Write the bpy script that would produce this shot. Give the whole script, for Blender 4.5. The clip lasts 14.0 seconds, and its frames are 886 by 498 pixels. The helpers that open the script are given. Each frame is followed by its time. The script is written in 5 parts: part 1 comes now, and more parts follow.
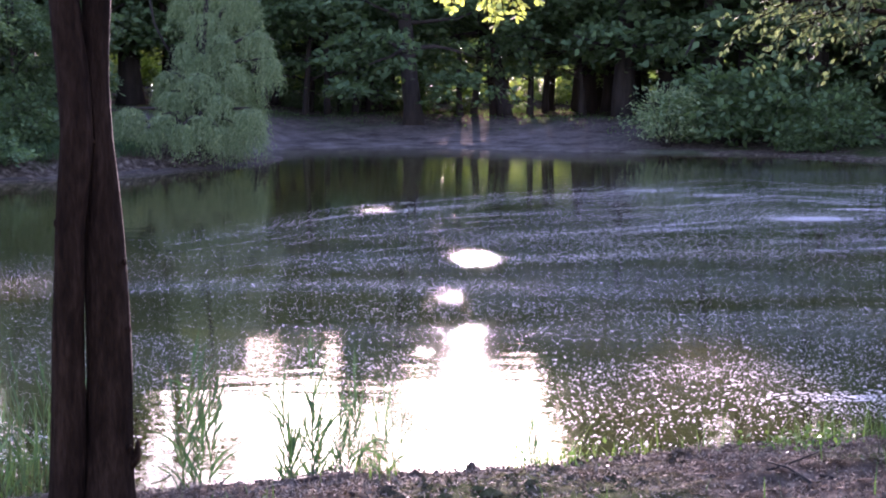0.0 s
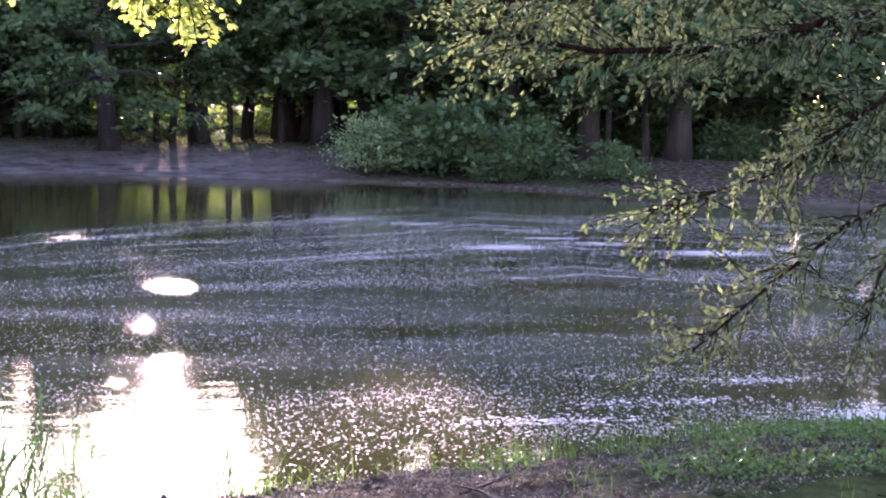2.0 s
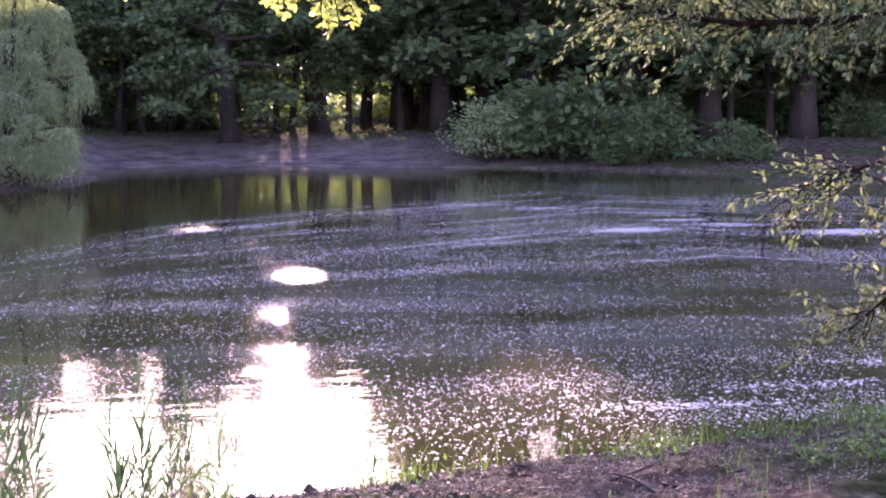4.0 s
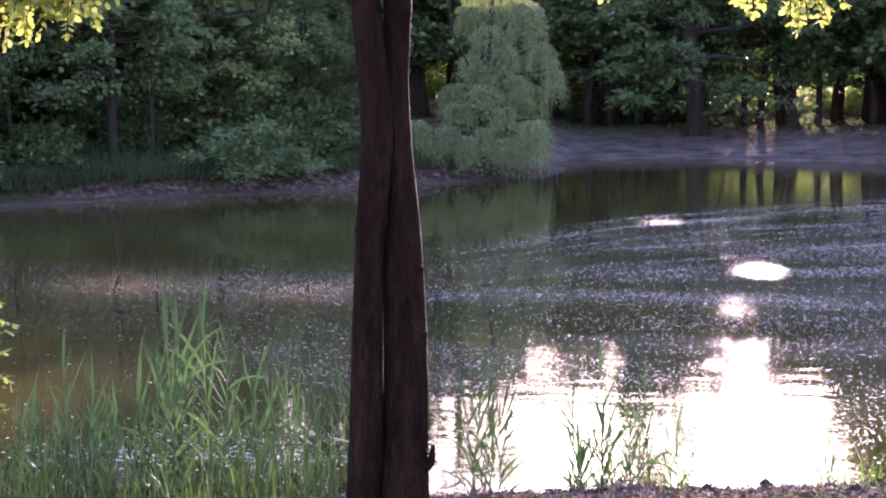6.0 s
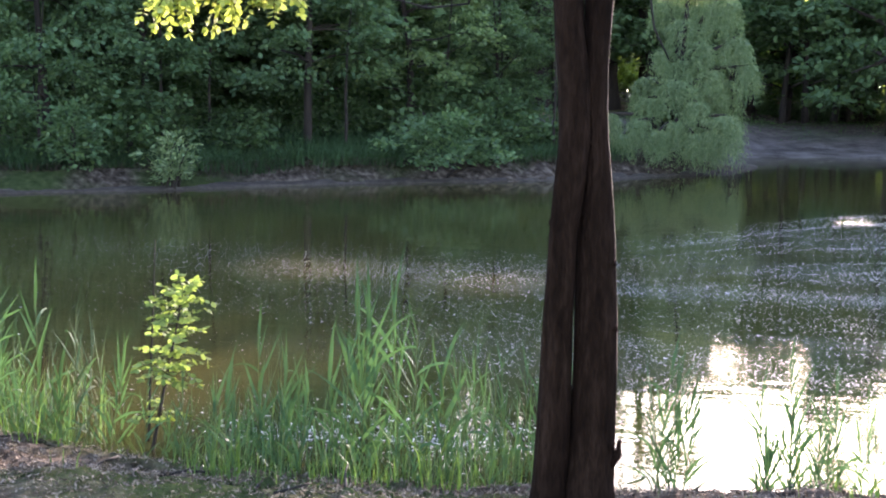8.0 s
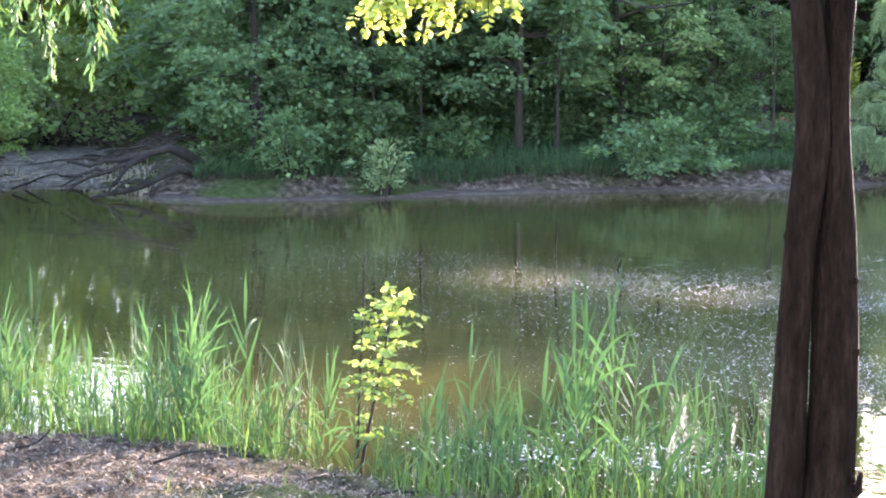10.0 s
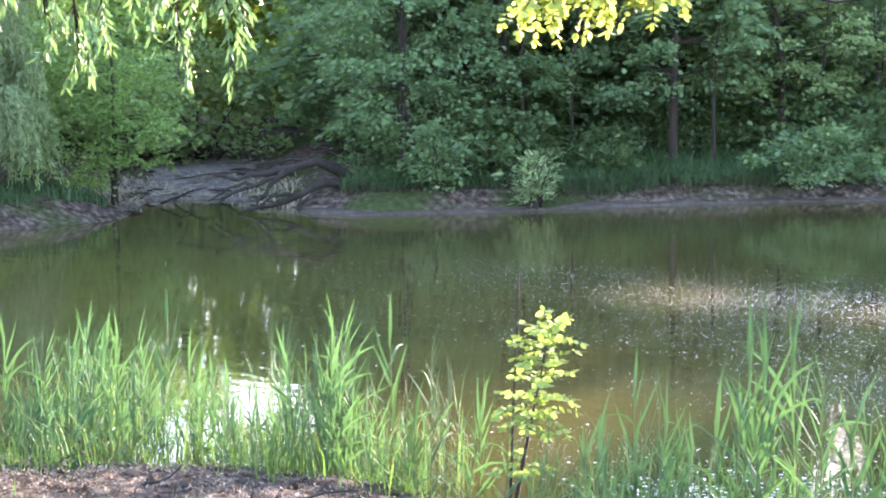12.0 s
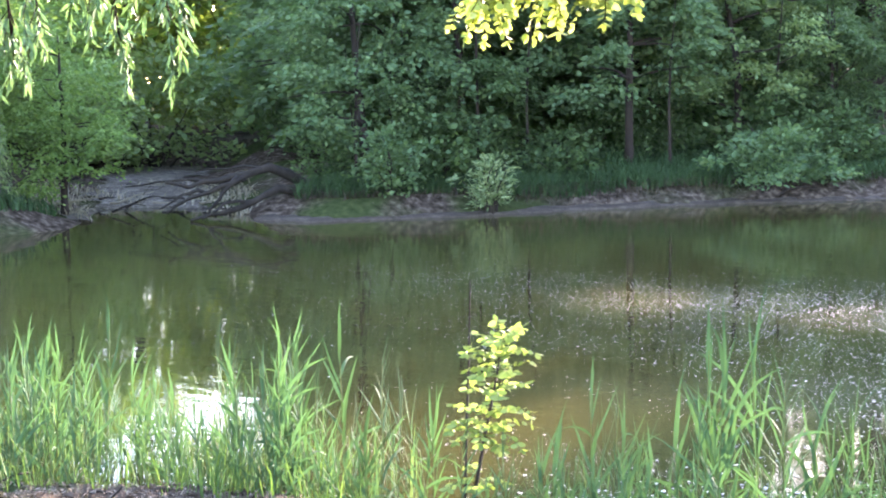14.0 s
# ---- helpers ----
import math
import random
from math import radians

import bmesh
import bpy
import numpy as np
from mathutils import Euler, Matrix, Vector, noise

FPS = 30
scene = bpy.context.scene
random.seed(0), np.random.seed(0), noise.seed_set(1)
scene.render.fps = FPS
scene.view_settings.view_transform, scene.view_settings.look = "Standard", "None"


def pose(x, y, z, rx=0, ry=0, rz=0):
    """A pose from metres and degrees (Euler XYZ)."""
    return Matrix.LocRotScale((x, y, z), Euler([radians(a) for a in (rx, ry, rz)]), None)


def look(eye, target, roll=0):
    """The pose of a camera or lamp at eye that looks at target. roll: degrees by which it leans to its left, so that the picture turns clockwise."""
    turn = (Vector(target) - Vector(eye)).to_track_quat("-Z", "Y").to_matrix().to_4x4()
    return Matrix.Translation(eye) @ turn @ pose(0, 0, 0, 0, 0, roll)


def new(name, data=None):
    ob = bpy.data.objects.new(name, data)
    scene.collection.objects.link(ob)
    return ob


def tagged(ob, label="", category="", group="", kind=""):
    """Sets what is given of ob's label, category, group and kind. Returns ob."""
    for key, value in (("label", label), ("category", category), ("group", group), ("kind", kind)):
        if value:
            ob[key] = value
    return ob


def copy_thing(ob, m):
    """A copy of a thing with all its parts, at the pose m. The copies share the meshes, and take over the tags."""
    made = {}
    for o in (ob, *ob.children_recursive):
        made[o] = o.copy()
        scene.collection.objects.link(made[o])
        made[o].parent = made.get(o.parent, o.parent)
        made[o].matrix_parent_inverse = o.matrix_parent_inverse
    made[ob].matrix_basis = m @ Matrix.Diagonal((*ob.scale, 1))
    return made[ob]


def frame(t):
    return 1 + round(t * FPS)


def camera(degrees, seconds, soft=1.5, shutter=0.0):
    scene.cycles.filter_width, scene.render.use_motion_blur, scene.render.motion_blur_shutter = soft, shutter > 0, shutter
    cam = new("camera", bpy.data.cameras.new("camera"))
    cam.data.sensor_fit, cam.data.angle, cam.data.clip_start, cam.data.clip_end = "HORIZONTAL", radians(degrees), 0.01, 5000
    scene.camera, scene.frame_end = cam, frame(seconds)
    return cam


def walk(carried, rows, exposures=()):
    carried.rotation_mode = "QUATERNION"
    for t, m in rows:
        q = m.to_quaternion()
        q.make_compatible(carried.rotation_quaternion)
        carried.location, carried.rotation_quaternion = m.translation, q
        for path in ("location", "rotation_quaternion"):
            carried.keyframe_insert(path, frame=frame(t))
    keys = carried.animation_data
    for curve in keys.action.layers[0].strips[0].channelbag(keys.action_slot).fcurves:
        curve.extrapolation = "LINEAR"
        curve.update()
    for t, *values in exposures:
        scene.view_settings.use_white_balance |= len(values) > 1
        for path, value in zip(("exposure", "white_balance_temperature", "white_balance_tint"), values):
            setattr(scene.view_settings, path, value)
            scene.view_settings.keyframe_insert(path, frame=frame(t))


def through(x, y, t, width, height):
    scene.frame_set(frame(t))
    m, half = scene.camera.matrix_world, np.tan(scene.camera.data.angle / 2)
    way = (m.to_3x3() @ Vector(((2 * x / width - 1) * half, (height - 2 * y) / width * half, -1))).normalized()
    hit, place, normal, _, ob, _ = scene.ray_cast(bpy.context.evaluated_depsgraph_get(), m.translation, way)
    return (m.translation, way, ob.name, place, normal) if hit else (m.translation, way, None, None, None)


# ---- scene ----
# ---- camera and its way ----
cam = camera(31.98, 14.0, soft=2.0)
ROWS = [
    (0.0, 0.000, -0.000, 2.100, -0.00, -6.90, -0.24),
    (0.5, 0.007, -0.006, 2.098, -1.25, -6.37, -0.59),
    (1.0, 0.016, 0.006, 2.100, -3.95, -5.84, -1.24),
    (1.5, 0.022, 0.028, 2.093, -7.39, -5.61, -1.51),
    (2.0, 0.029, 0.041, 2.089, -11.12, -5.68, -1.47),
    (2.2, 0.029, 0.015, 2.089, -12.57, -5.75, -1.33),
    (2.6, 0.019, 0.033, 2.086, -14.33, -5.85, -1.14),
    (3.0, -0.005, 0.076, 2.079, -13.98, -5.99, -0.82),
    (3.4, -0.035, 0.130, 2.071, -11.95, -6.11, -0.44),
    (3.8, -0.061, 0.177, 2.063, -8.68, -6.21, -0.05),
    (4.3, -0.076, 0.204, 2.059, -3.50, -6.23, 0.34),
    (4.5, -0.073, 0.184, 2.060, -1.05, -6.19, 0.48),
    (5.0, -0.067, 0.114, 2.069, 4.24, -6.16, 0.76),
    (5.5, -0.069, 0.038, 2.085, 7.81, -6.26, 0.58),
    (6.0, -0.067, 0.014, 2.086, 10.36, -6.45, 0.41),
    (6.5, -0.076, 0.007, 2.086, 11.99, -6.66, 0.03),
    (7.0, -0.084, -0.015, 2.090, 13.73, -6.83, -0.40),
    (7.5, -0.090, -0.015, 2.090, 15.38, -6.85, -0.63),
    (8.0, -0.096, -0.028, 2.092, 17.22, -6.80, -0.77),
    (8.5, -0.109, -0.010, 2.090, 19.03, -6.77, -0.72),
    (9.0, -0.151, 0.076, 2.081, 20.92, -6.69, -0.51),
    (9.2, -0.164, 0.145, 2.076, 21.71, -6.68, -0.33),
    (9.7, -0.205, 0.213, 2.074, 23.74, -6.61, -0.19),
    (10.2, -0.298, 0.366, 2.069, 25.83, -6.54, -0.22),
    (10.7, -0.395, 0.526, 2.063, 27.70, -6.45, -0.25),
    (11.3, -0.452, 0.620, 2.060, 29.28, -6.32, -0.01),
    (11.5, -0.487, 0.672, 2.054, 29.62, -6.26, 0.26),
    (12.0, -0.575, 0.848, 2.047, 30.54, -6.15, 0.54),
    (12.5, -0.612, 0.931, 2.044, 30.93, -6.06, 0.68),
    (13.0, -0.629, 0.994, 2.043, 30.83, -6.01, 0.88),
    (13.5, -0.636, 1.033, 2.042, 30.23, -6.01, 1.01),
    (14.0, -0.656, 1.073, 2.043, 28.99, -6.02, 1.09),
]
EXPOSURES = [(0.0, 3.15, 6000, 56), (1.0, 3.45, 6250, 66), (2.2, 3.45, 6300, 56), (5.0, 3.35, 6400, 84), (6.5, 3.2, 6300, 50), (7.5, 3.42, 6400, 36), (8.5, 3.65, 6450, 30), (9.0, 4.1, 6500, 30), (12.0, 4.45, 6500, 32), (14.0, 4.42, 6500, 32)]
walk(cam, [(t, pose(x, y, z, 0, 0, yaw) @ pose(0, 0, 0, pitch) @ pose(0, 0, 0, 0, roll) @ pose(0, 0, 0, 90))
           for t, x, y, z, yaw, pitch, roll in ROWS], EXPOSURES)

# ---- light: low sun over the far bank, clear sky ----
SUN_UP, SUN_SIDE = 12.0, 1.0
world = bpy.data.worlds.new("sky")
scene.world = world
world.use_nodes = True
wn = world.node_tree.nodes
sky = wn.new("ShaderNodeTexSky")
sky.sky_type, sky.sun_disc = "NISHITA", False
sky.sun_elevation, sky.sun_rotation = radians(SUN_UP), radians(SUN_SIDE)
sky.air_density, sky.dust_density = 1.0, 0.6
wn["Background"].inputs["Strength"].default_value = 0.15
world.node_tree.links.new(sky.outputs[0], wn["Background"].inputs["Color"])

lamp = bpy.data.lights.new("sun", "SUN")
lamp.energy, lamp.angle, lamp.color = 4.2, radians(0.6), (1.0, 0.9, 0.75)
sun = new("sun", lamp)
a, e = radians(SUN_SIDE), radians(SUN_UP)
sun.matrix_world = look((math.sin(a) * math.cos(e) * 90, math.cos(a) * math.cos(e) * 90, math.sin(e) * 90), (0, 0, 0))

# ---- materials ----


def nodes(name):
    m = bpy.data.materials.new(name)
    m.use_nodes = True
    return m, m.node_tree.nodes, m.node_tree.links, m.node_tree.nodes["Principled BSDF"]


def ramp(n, stops):
    r = n.new("ShaderNodeValToRGB")
    while len(r.color_ramp.elements) < len(stops):
        r.color_ramp.elements.new(0.5)
    for el, (p, c) in zip(r.color_ramp.elements, stops):
        el.position, el.color = p, (*c, 1)
    return r


def noise_tex(n, l, scale, detail=4, stretch=None, rough=0.55):
    t = n.new("ShaderNodeTexNoise")
    t.inputs["Scale"].default_value, t.inputs["Detail"].default_value, t.inputs["Roughness"].default_value = scale, detail, rough
    geo = n.new("ShaderNodeTexCoord")
    if stretch:
        mp = n.new("ShaderNodeMapping")
        mp.inputs["Scale"].default_value = stretch
        l.new(geo.outputs["Object"], mp.inputs["Vector"])
        l.new(mp.outputs["Vector"], t.inputs["Vector"])
    else:
        l.new(geo.outputs["Object"], t.inputs["Vector"])
    return t


def leaf_mat(name, dark, mid, light, through=0.45, gloss=0.45, glow=(1.25, 1.25, 0.6)):
    """Leaves: every leaf its own shade, part of the light goes through."""
    m, n, l, p = nodes(name)
    geo = n.new("ShaderNodeNewGeometry")
    r = ramp(n, [(0.0, dark), (0.5, mid), (1.0, light)])
    t = noise_tex(n, l, 0.7, 3)
    mix = n.new("ShaderNodeMath")
    mix.operation = "MULTIPLY_ADD"
    mix.inputs[1].default_value = 0.55
    l.new(geo.outputs["Random Per Island"], mix.inputs[0])
    sc = n.new("ShaderNodeMath")
    sc.operation = "MULTIPLY"
    sc.inputs[1].default_value = 0.45
    l.new(t.outputs["Fac"], sc.inputs[0])
    l.new(sc.outputs[0], mix.inputs[2])
    l.new(mix.outputs[0], r.inputs["Fac"])
    l.new(r.outputs["Color"], p.inputs["Base Color"])
    p.inputs["Roughness"].default_value = gloss
    p.inputs["Specular IOR Level"].default_value = 0.1
    tr = n.new("ShaderNodeBsdfTranslucent")
    tint = n.new("ShaderNodeMix")
    tint.data_type, tint.blend_type = "RGBA", "MULTIPLY"
    tint.inputs[0].default_value = 1.0
    l.new(r.outputs["Color"], tint.inputs[6])
    tint.inputs[7].default_value = (*glow, 1)
    l.new(tint.outputs[2], tr.inputs["Color"])
    ms = n.new("ShaderNodeMixShader")
    ms.inputs[0].default_value = through
    l.new(p.outputs[0], ms.inputs[1])
    l.new(tr.outputs[0], ms.inputs[2])
    l.new(ms.outputs[0], n["Material Output"].inputs["Surface"])
    return m


def rough_mat(name, stops, scale, detail=6, rough=0.9, bump=0.3, depth=0.02, stretch=None, fine=None):
    """Bark, soil and the like: two scales of noise in colour, relief by bump."""
    m, n, l, p = nodes(name)
    a = noise_tex(n, l, scale, detail, stretch, 0.65)
    r = ramp(n, stops)
    if fine:
        b = noise_tex(n, l, fine, 3, stretch)
        mx = n.new("ShaderNodeMath")
        mx.operation = "MULTIPLY_ADD"
        mx.inputs[1].default_value, mx.inputs[2].default_value = 0.6, -0.3
        l.new(b.outputs["Fac"], mx.inputs[0])
        ad = n.new("ShaderNodeMath")
        ad.operation = "ADD"
        l.new(a.outputs["Fac"], ad.inputs[0])
        l.new(mx.outputs[0], ad.inputs[1])
        fac = ad.outputs[0]
    else:
        fac = a.outputs["Fac"]
    l.new(fac, r.inputs["Fac"])
    l.new(r.outputs["Color"], p.inputs["Base Color"])
    p.inputs["Roughness"].default_value = rough
    p.inputs["Specular IOR Level"].default_value = 0.2
    bp = n.new("ShaderNodeBump")
    bp.inputs["Strength"].default_value, bp.inputs["Distance"].default_value = bump, depth
    l.new(fac, bp.inputs["Height"])
    l.new(bp.outputs[0], p.inputs["Normal"])
    return m


M_LEAF = leaf_mat("maple_leaf", (0.042, 0.085, 0.043), (0.088, 0.152, 0.074), (0.16, 0.235, 0.105))
M_LEAF_DARK = leaf_mat("oak_leaf", (0.036, 0.07, 0.033), (0.066, 0.115, 0.05), (0.108, 0.165, 0.064))
M_LEAF_PALE = leaf_mat("pale_leaf", (0.08, 0.14, 0.06), (0.135, 0.2, 0.085), (0.2, 0.26, 0.11))
M_ELM = leaf_mat("elm_leaf", (0.035, 0.058, 0.028), (0.075, 0.104, 0.05), (0.19, 0.22, 0.115), 0.38, 0.85, (1.1, 1.1, 0.75))
M_ALDER = leaf_mat("alder_leaf", (0.08, 0.15, 0.05), (0.14, 0.235, 0.08), (0.24, 0.34, 0.12), 0.5)
# brighter leaf copy: sunlight on the far bushes is put into its colour
M_LEAF_SUN = leaf_mat("sunlit_leaf", (0.08, 0.13, 0.03), (0.14, 0.2, 0.05), (0.22, 0.29, 0.08), 0.55)
M_WILLOW = leaf_mat("willow_leaf", (0.055, 0.095, 0.042), (0.14, 0.2, 0.095), (0.3, 0.36, 0.18), 0.35, 0.5)
M_WILLOW_NEAR = leaf_mat("near_willow_leaf", (0.05, 0.1, 0.04), (0.085, 0.145, 0.06), (0.14, 0.2, 0.09), 0.3, 0.6, (1.05, 1.15, 0.7))
M_LOCUST = leaf_mat("locust_leaf", (0.18, 0.24, 0.045), (0.29, 0.35, 0.08), (0.42, 0.46, 0.18), 0.55, 0.6, (1.12, 1.1, 0.78))
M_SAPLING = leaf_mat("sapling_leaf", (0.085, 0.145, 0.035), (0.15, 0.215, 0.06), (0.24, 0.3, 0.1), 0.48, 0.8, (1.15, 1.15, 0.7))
M_REED = leaf_mat("reed_leaf", (0.02, 0.052, 0.028), (0.046, 0.098, 0.046), (0.135, 0.19, 0.072), 0.3, 0.8, (1.12, 1.15, 0.58))
M_REED_STEM = leaf_mat("reed_stem", (0.04, 0.065, 0.022), (0.065, 0.09, 0.032), (0.1, 0.115, 0.045), 0.25, 0.75)
M_GRASS = leaf_mat("grass_blade", (0.025, 0.06, 0.02), (0.05, 0.105, 0.03), (0.10, 0.155, 0.045), 0.35)
# darker copy of grass_blade: shade below the wood is put into its colour
M_GRASS_DARK = leaf_mat("shaded_grass_blade", (0.018, 0.04, 0.018), (0.032, 0.068, 0.028), (0.06, 0.10, 0.04), 0.25)
M_STRAW = leaf_mat("dry_stalk", (0.02, 0.015, 0.011), (0.045, 0.035, 0.026), (0.13, 0.105, 0.08), 0.1)
M_PETAL = leaf_mat("petal", (0.22, 0.22, 0.205), (0.42, 0.415, 0.385), (0.75, 0.74, 0.7), 0.2, 0.6, (1, 1, 0.95))
M_LITTER = leaf_mat("leaf_litter", (0.014, 0.011, 0.008), (0.07, 0.056, 0.043), (0.34, 0.285, 0.225), 0.05, 0.9)
M_FRESH = leaf_mat("fresh_grass", (0.03, 0.068, 0.02), (0.06, 0.112, 0.03), (0.125, 0.185, 0.05), 0.33, 0.65)
M_DRY = leaf_mat("bleached_reed", (0.14, 0.12, 0.09), (0.25, 0.22, 0.17), (0.4, 0.36, 0.3), 0.2)
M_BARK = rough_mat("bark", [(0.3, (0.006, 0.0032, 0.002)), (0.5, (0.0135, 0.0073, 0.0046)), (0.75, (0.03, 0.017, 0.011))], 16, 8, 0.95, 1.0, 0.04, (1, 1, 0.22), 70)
M_BARK_FAR = rough_mat("far_bark", [(0.3, (0.012, 0.009, 0.007)), (0.7, (0.036, 0.028, 0.022))], 5, 5, 0.95, 0.6, 0.03, (1, 1, 0.2))
M_DEAD = rough_mat("dead_wood", [(0.3, (0.008, 0.0065, 0.005)), (0.7, (0.024, 0.02, 0.016))], 8, 5, 0.9, 0.5, 0.02, (1, 1, 0.3))

M_SILT = rough_mat("silt", [(0.3, (0.018, 0.014, 0.01)), (0.5, (0.036, 0.028, 0.021)), (0.75, (0.08, 0.064, 0.05))], 6, 6, 0.85, 0.5, 0.02, None, 45)

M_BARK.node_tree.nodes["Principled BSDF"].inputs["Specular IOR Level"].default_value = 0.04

# pond water: turbid, with small ripples
M_WATER, n, l, p = nodes("pond_water")
tone = noise_tex(n, l, 0.25, 3)
r = ramp(n, [(0.35, (0.024, 0.026, 0.009)), (0.65, (0.045, 0.038, 0.012))])
l.new(tone.outputs["Fac"], r.inputs["Fac"])
# tiny petals as a broken film, in drifts; its grey also stands in for haze
streak = noise_tex(n, l, 0.5, 5, (0.35, 1.3, 1.0), 0.6)
speck = noise_tex(n, l, 26.0, 2, (0.8, 1.3, 1.0), 0.7)
s1 = ramp(n, [(0.42, (0, 0, 0)), (0.62, (1, 1, 1))])
s2 = ramp(n, [(0.5, (0, 0, 0)), (0.64, (1, 1, 1))])
l.new(streak.outputs["Fac"], s1.inputs["Fac"])
l.new(speck.outputs["Fac"], s2.inputs["Fac"])
film = n.new("ShaderNodeMath")
film.operation = "MULTIPLY"
l.new(s1.outputs["Color"], film.inputs[0])
l.new(s2.outputs["Color"], film.inputs[1])
# the drifts lie on the open middle of the pond
place = n.new("ShaderNodeSeparateXYZ")
tc = n.new("ShaderNodeTexCoord")
l.new(tc.outputs["Object"], place.inputs[0])
line = n.new("ShaderNodeMath")
line.operation = "MULTIPLY_ADD"
line.inputs[1].default_value = 1.5
l.new(place.outputs["X"], line.inputs[0])
neg = n.new("ShaderNodeMath")
neg.operation = "MULTIPLY"
neg.inputs[1].default_value = -1.0
l.new(place.outputs["Y"], neg.inputs[0])
l.new(neg.outputs[0], line.inputs[2])
reach = n.new("ShaderNodeMapRange")
reach.inputs["From Min"].default_value, reach.inputs["From Max"].default_value = -26.0, -20.0
l.new(line.outputs[0], reach.inputs["Value"])
cover = n.new("ShaderNodeMath")
cover.operation = "MULTIPLY"
l.new(film.outputs[0], cover.inputs[0])
l.new(reach.outputs[0], cover.inputs[1])
side = n.new("ShaderNodeMapRange")
side.inputs["From Min"].default_value, side.inputs["From Max"].default_value = -6.0, 0.0
l.new(place.outputs["X"], side.inputs["Value"])
off_shore = n.new("ShaderNodeMapRange")
off_shore.inputs["From Min"].default_value, off_shore.inputs["From Max"].default_value = 9.0, 14.0
l.new(place.outputs["Y"], off_shore.inputs["Value"])
for m_ in (side, off_shore):
    k_ = n.new("ShaderNodeMath")
    k_.operation = "MULTIPLY"
    l.new(cover.outputs[0], k_.inputs[0])
    l.new(m_.outputs[0], k_.inputs[1])
    cover = k_
film_haze = n.new("ShaderNodeMix")
film_haze.data_type = "RGBA"
film_haze.inputs[7].default_value = (0.36, 0.36, 0.34, 1)
l.new(cover.outputs[0], film_haze.inputs[0])
l.new(r.outputs["Color"], film_haze.inputs[6])
l.new(film_haze.outputs[2], p.inputs["Base Color"])
gloss = n.new("ShaderNodeMapRange")
gloss.inputs["To Min"].default_value, gloss.inputs["To Max"].default_value = 0.03, 0.16
l.new(cover.outputs[0], gloss.inputs["Value"])
# rough spots put into the water where the sun's glints lie
rough = gloss.outputs[0]
for sx, sy, sw, sh in [(-1.05, 21.9, 0.38, 0.35), (0.4, 16.5, 0.36, 0.75), (0.0, 17.9, 0.26, 0.5), (0.02, 13.7, 0.22, 0.5), (-0.14, 11.1, 0.09, 0.3)]:
    mp = n.new("ShaderNodeMapping")
    mp.vector_type = "TEXTURE"
    mp.inputs["Location"].default_value, mp.inputs["Scale"].default_value = (sx, sy, 0), (sw, sh, 1)
    l.new(tc.outputs["Object"], mp.inputs["Vector"])
    ball = n.new("ShaderNodeTexGradient")
    ball.gradient_type = "SPHERICAL"
    l.new(mp.outputs["Vector"], ball.inputs["Vector"])
    torn = n.new("ShaderNodeMath")
    torn.operation = "MULTIPLY"
    l.new(ball.outputs["Fac"], torn.inputs[0])
    l.new(s2.outputs["Color"], torn.inputs[1])
    add = n.new("ShaderNodeMath")
    add.operation = "MULTIPLY_ADD"
    add.inputs[1].default_value = 0.4
    l.new(torn.outputs[0], add.inputs[0])
    l.new(rough, add.inputs[2])
    rough = add.outputs[0]
l.new(rough, p.inputs["Roughness"])
p.inputs["IOR"].default_value = 1.33
w1 = noise_tex(n, l, 1.2, 2, (1.0, 2.6, 1.0))
w2 = noise_tex(n, l, 7.0, 2, (1.0, 2.2, 1.0))
calm = noise_tex(n, l, 0.12, 2)
cr = ramp(n, [(0.4, (0.25, 0.25, 0.25)), (0.62, (1, 1, 1))])
l.new(calm.outputs["Fac"], cr.inputs["Fac"])
b1 = n.new("ShaderNodeBump")
b1.inputs["Strength"].default_value, b1.inputs["Distance"].default_value = 0.055, 0.05
b2 = n.new("ShaderNodeBump")
b2.inputs["Distance"].default_value = 0.008
sc = n.new("ShaderNodeMath")
sc.operation = "MULTIPLY"
sc.inputs[1].default_value = 0.14
l.new(cr.outputs["Color"], sc.inputs[0])
l.new(sc.outputs[0], b2.inputs["Strength"])
l.new(w1.outputs["Fac"], b1.inputs["Height"])
l.new(w2.outputs["Fac"], b2.inputs["Height"])
l.new(b1.outputs[0], b2.inputs["Normal"])
l.new(b2.outputs[0], p.inputs["Normal"])

# ground: soil near water, grass and leaf litter further off
M_GROUND, n, l, p = nodes("bank_soil")
big, mid, fine = noise_tex(n, l, 0.45, 4), noise_tex(n, l, 9, 6), noise_tex(n, l, 60, 4)
soil = ramp(n, [(0.32, (0.018, 0.014, 0.0105)), (0.52, (0.062, 0.049, 0.038)), (0.72, (0.16, 0.13, 0.102))])
turf = ramp(n, [(0.3, (0.02, 0.03, 0.012)), (0.7, (0.05, 0.065, 0.025))])
l.new(mid.outputs["Fac"], soil.inputs["Fac"])
l.new(mid.outputs["Fac"], turf.inputs["Fac"])
mask = ramp(n, [(0.48, (0, 0, 0)), (0.6, (1, 1, 1))])
l.new(big.outputs["Fac"], mask.inputs["Fac"])
mx = n.new("ShaderNodeMix")
mx.data_type = "RGBA"
l.new(mask.outputs["Color"], mx.inputs[0])
l.new(soil.outputs["Color"], mx.inputs[6])
l.new(turf.outputs["Color"], mx.inputs[7])
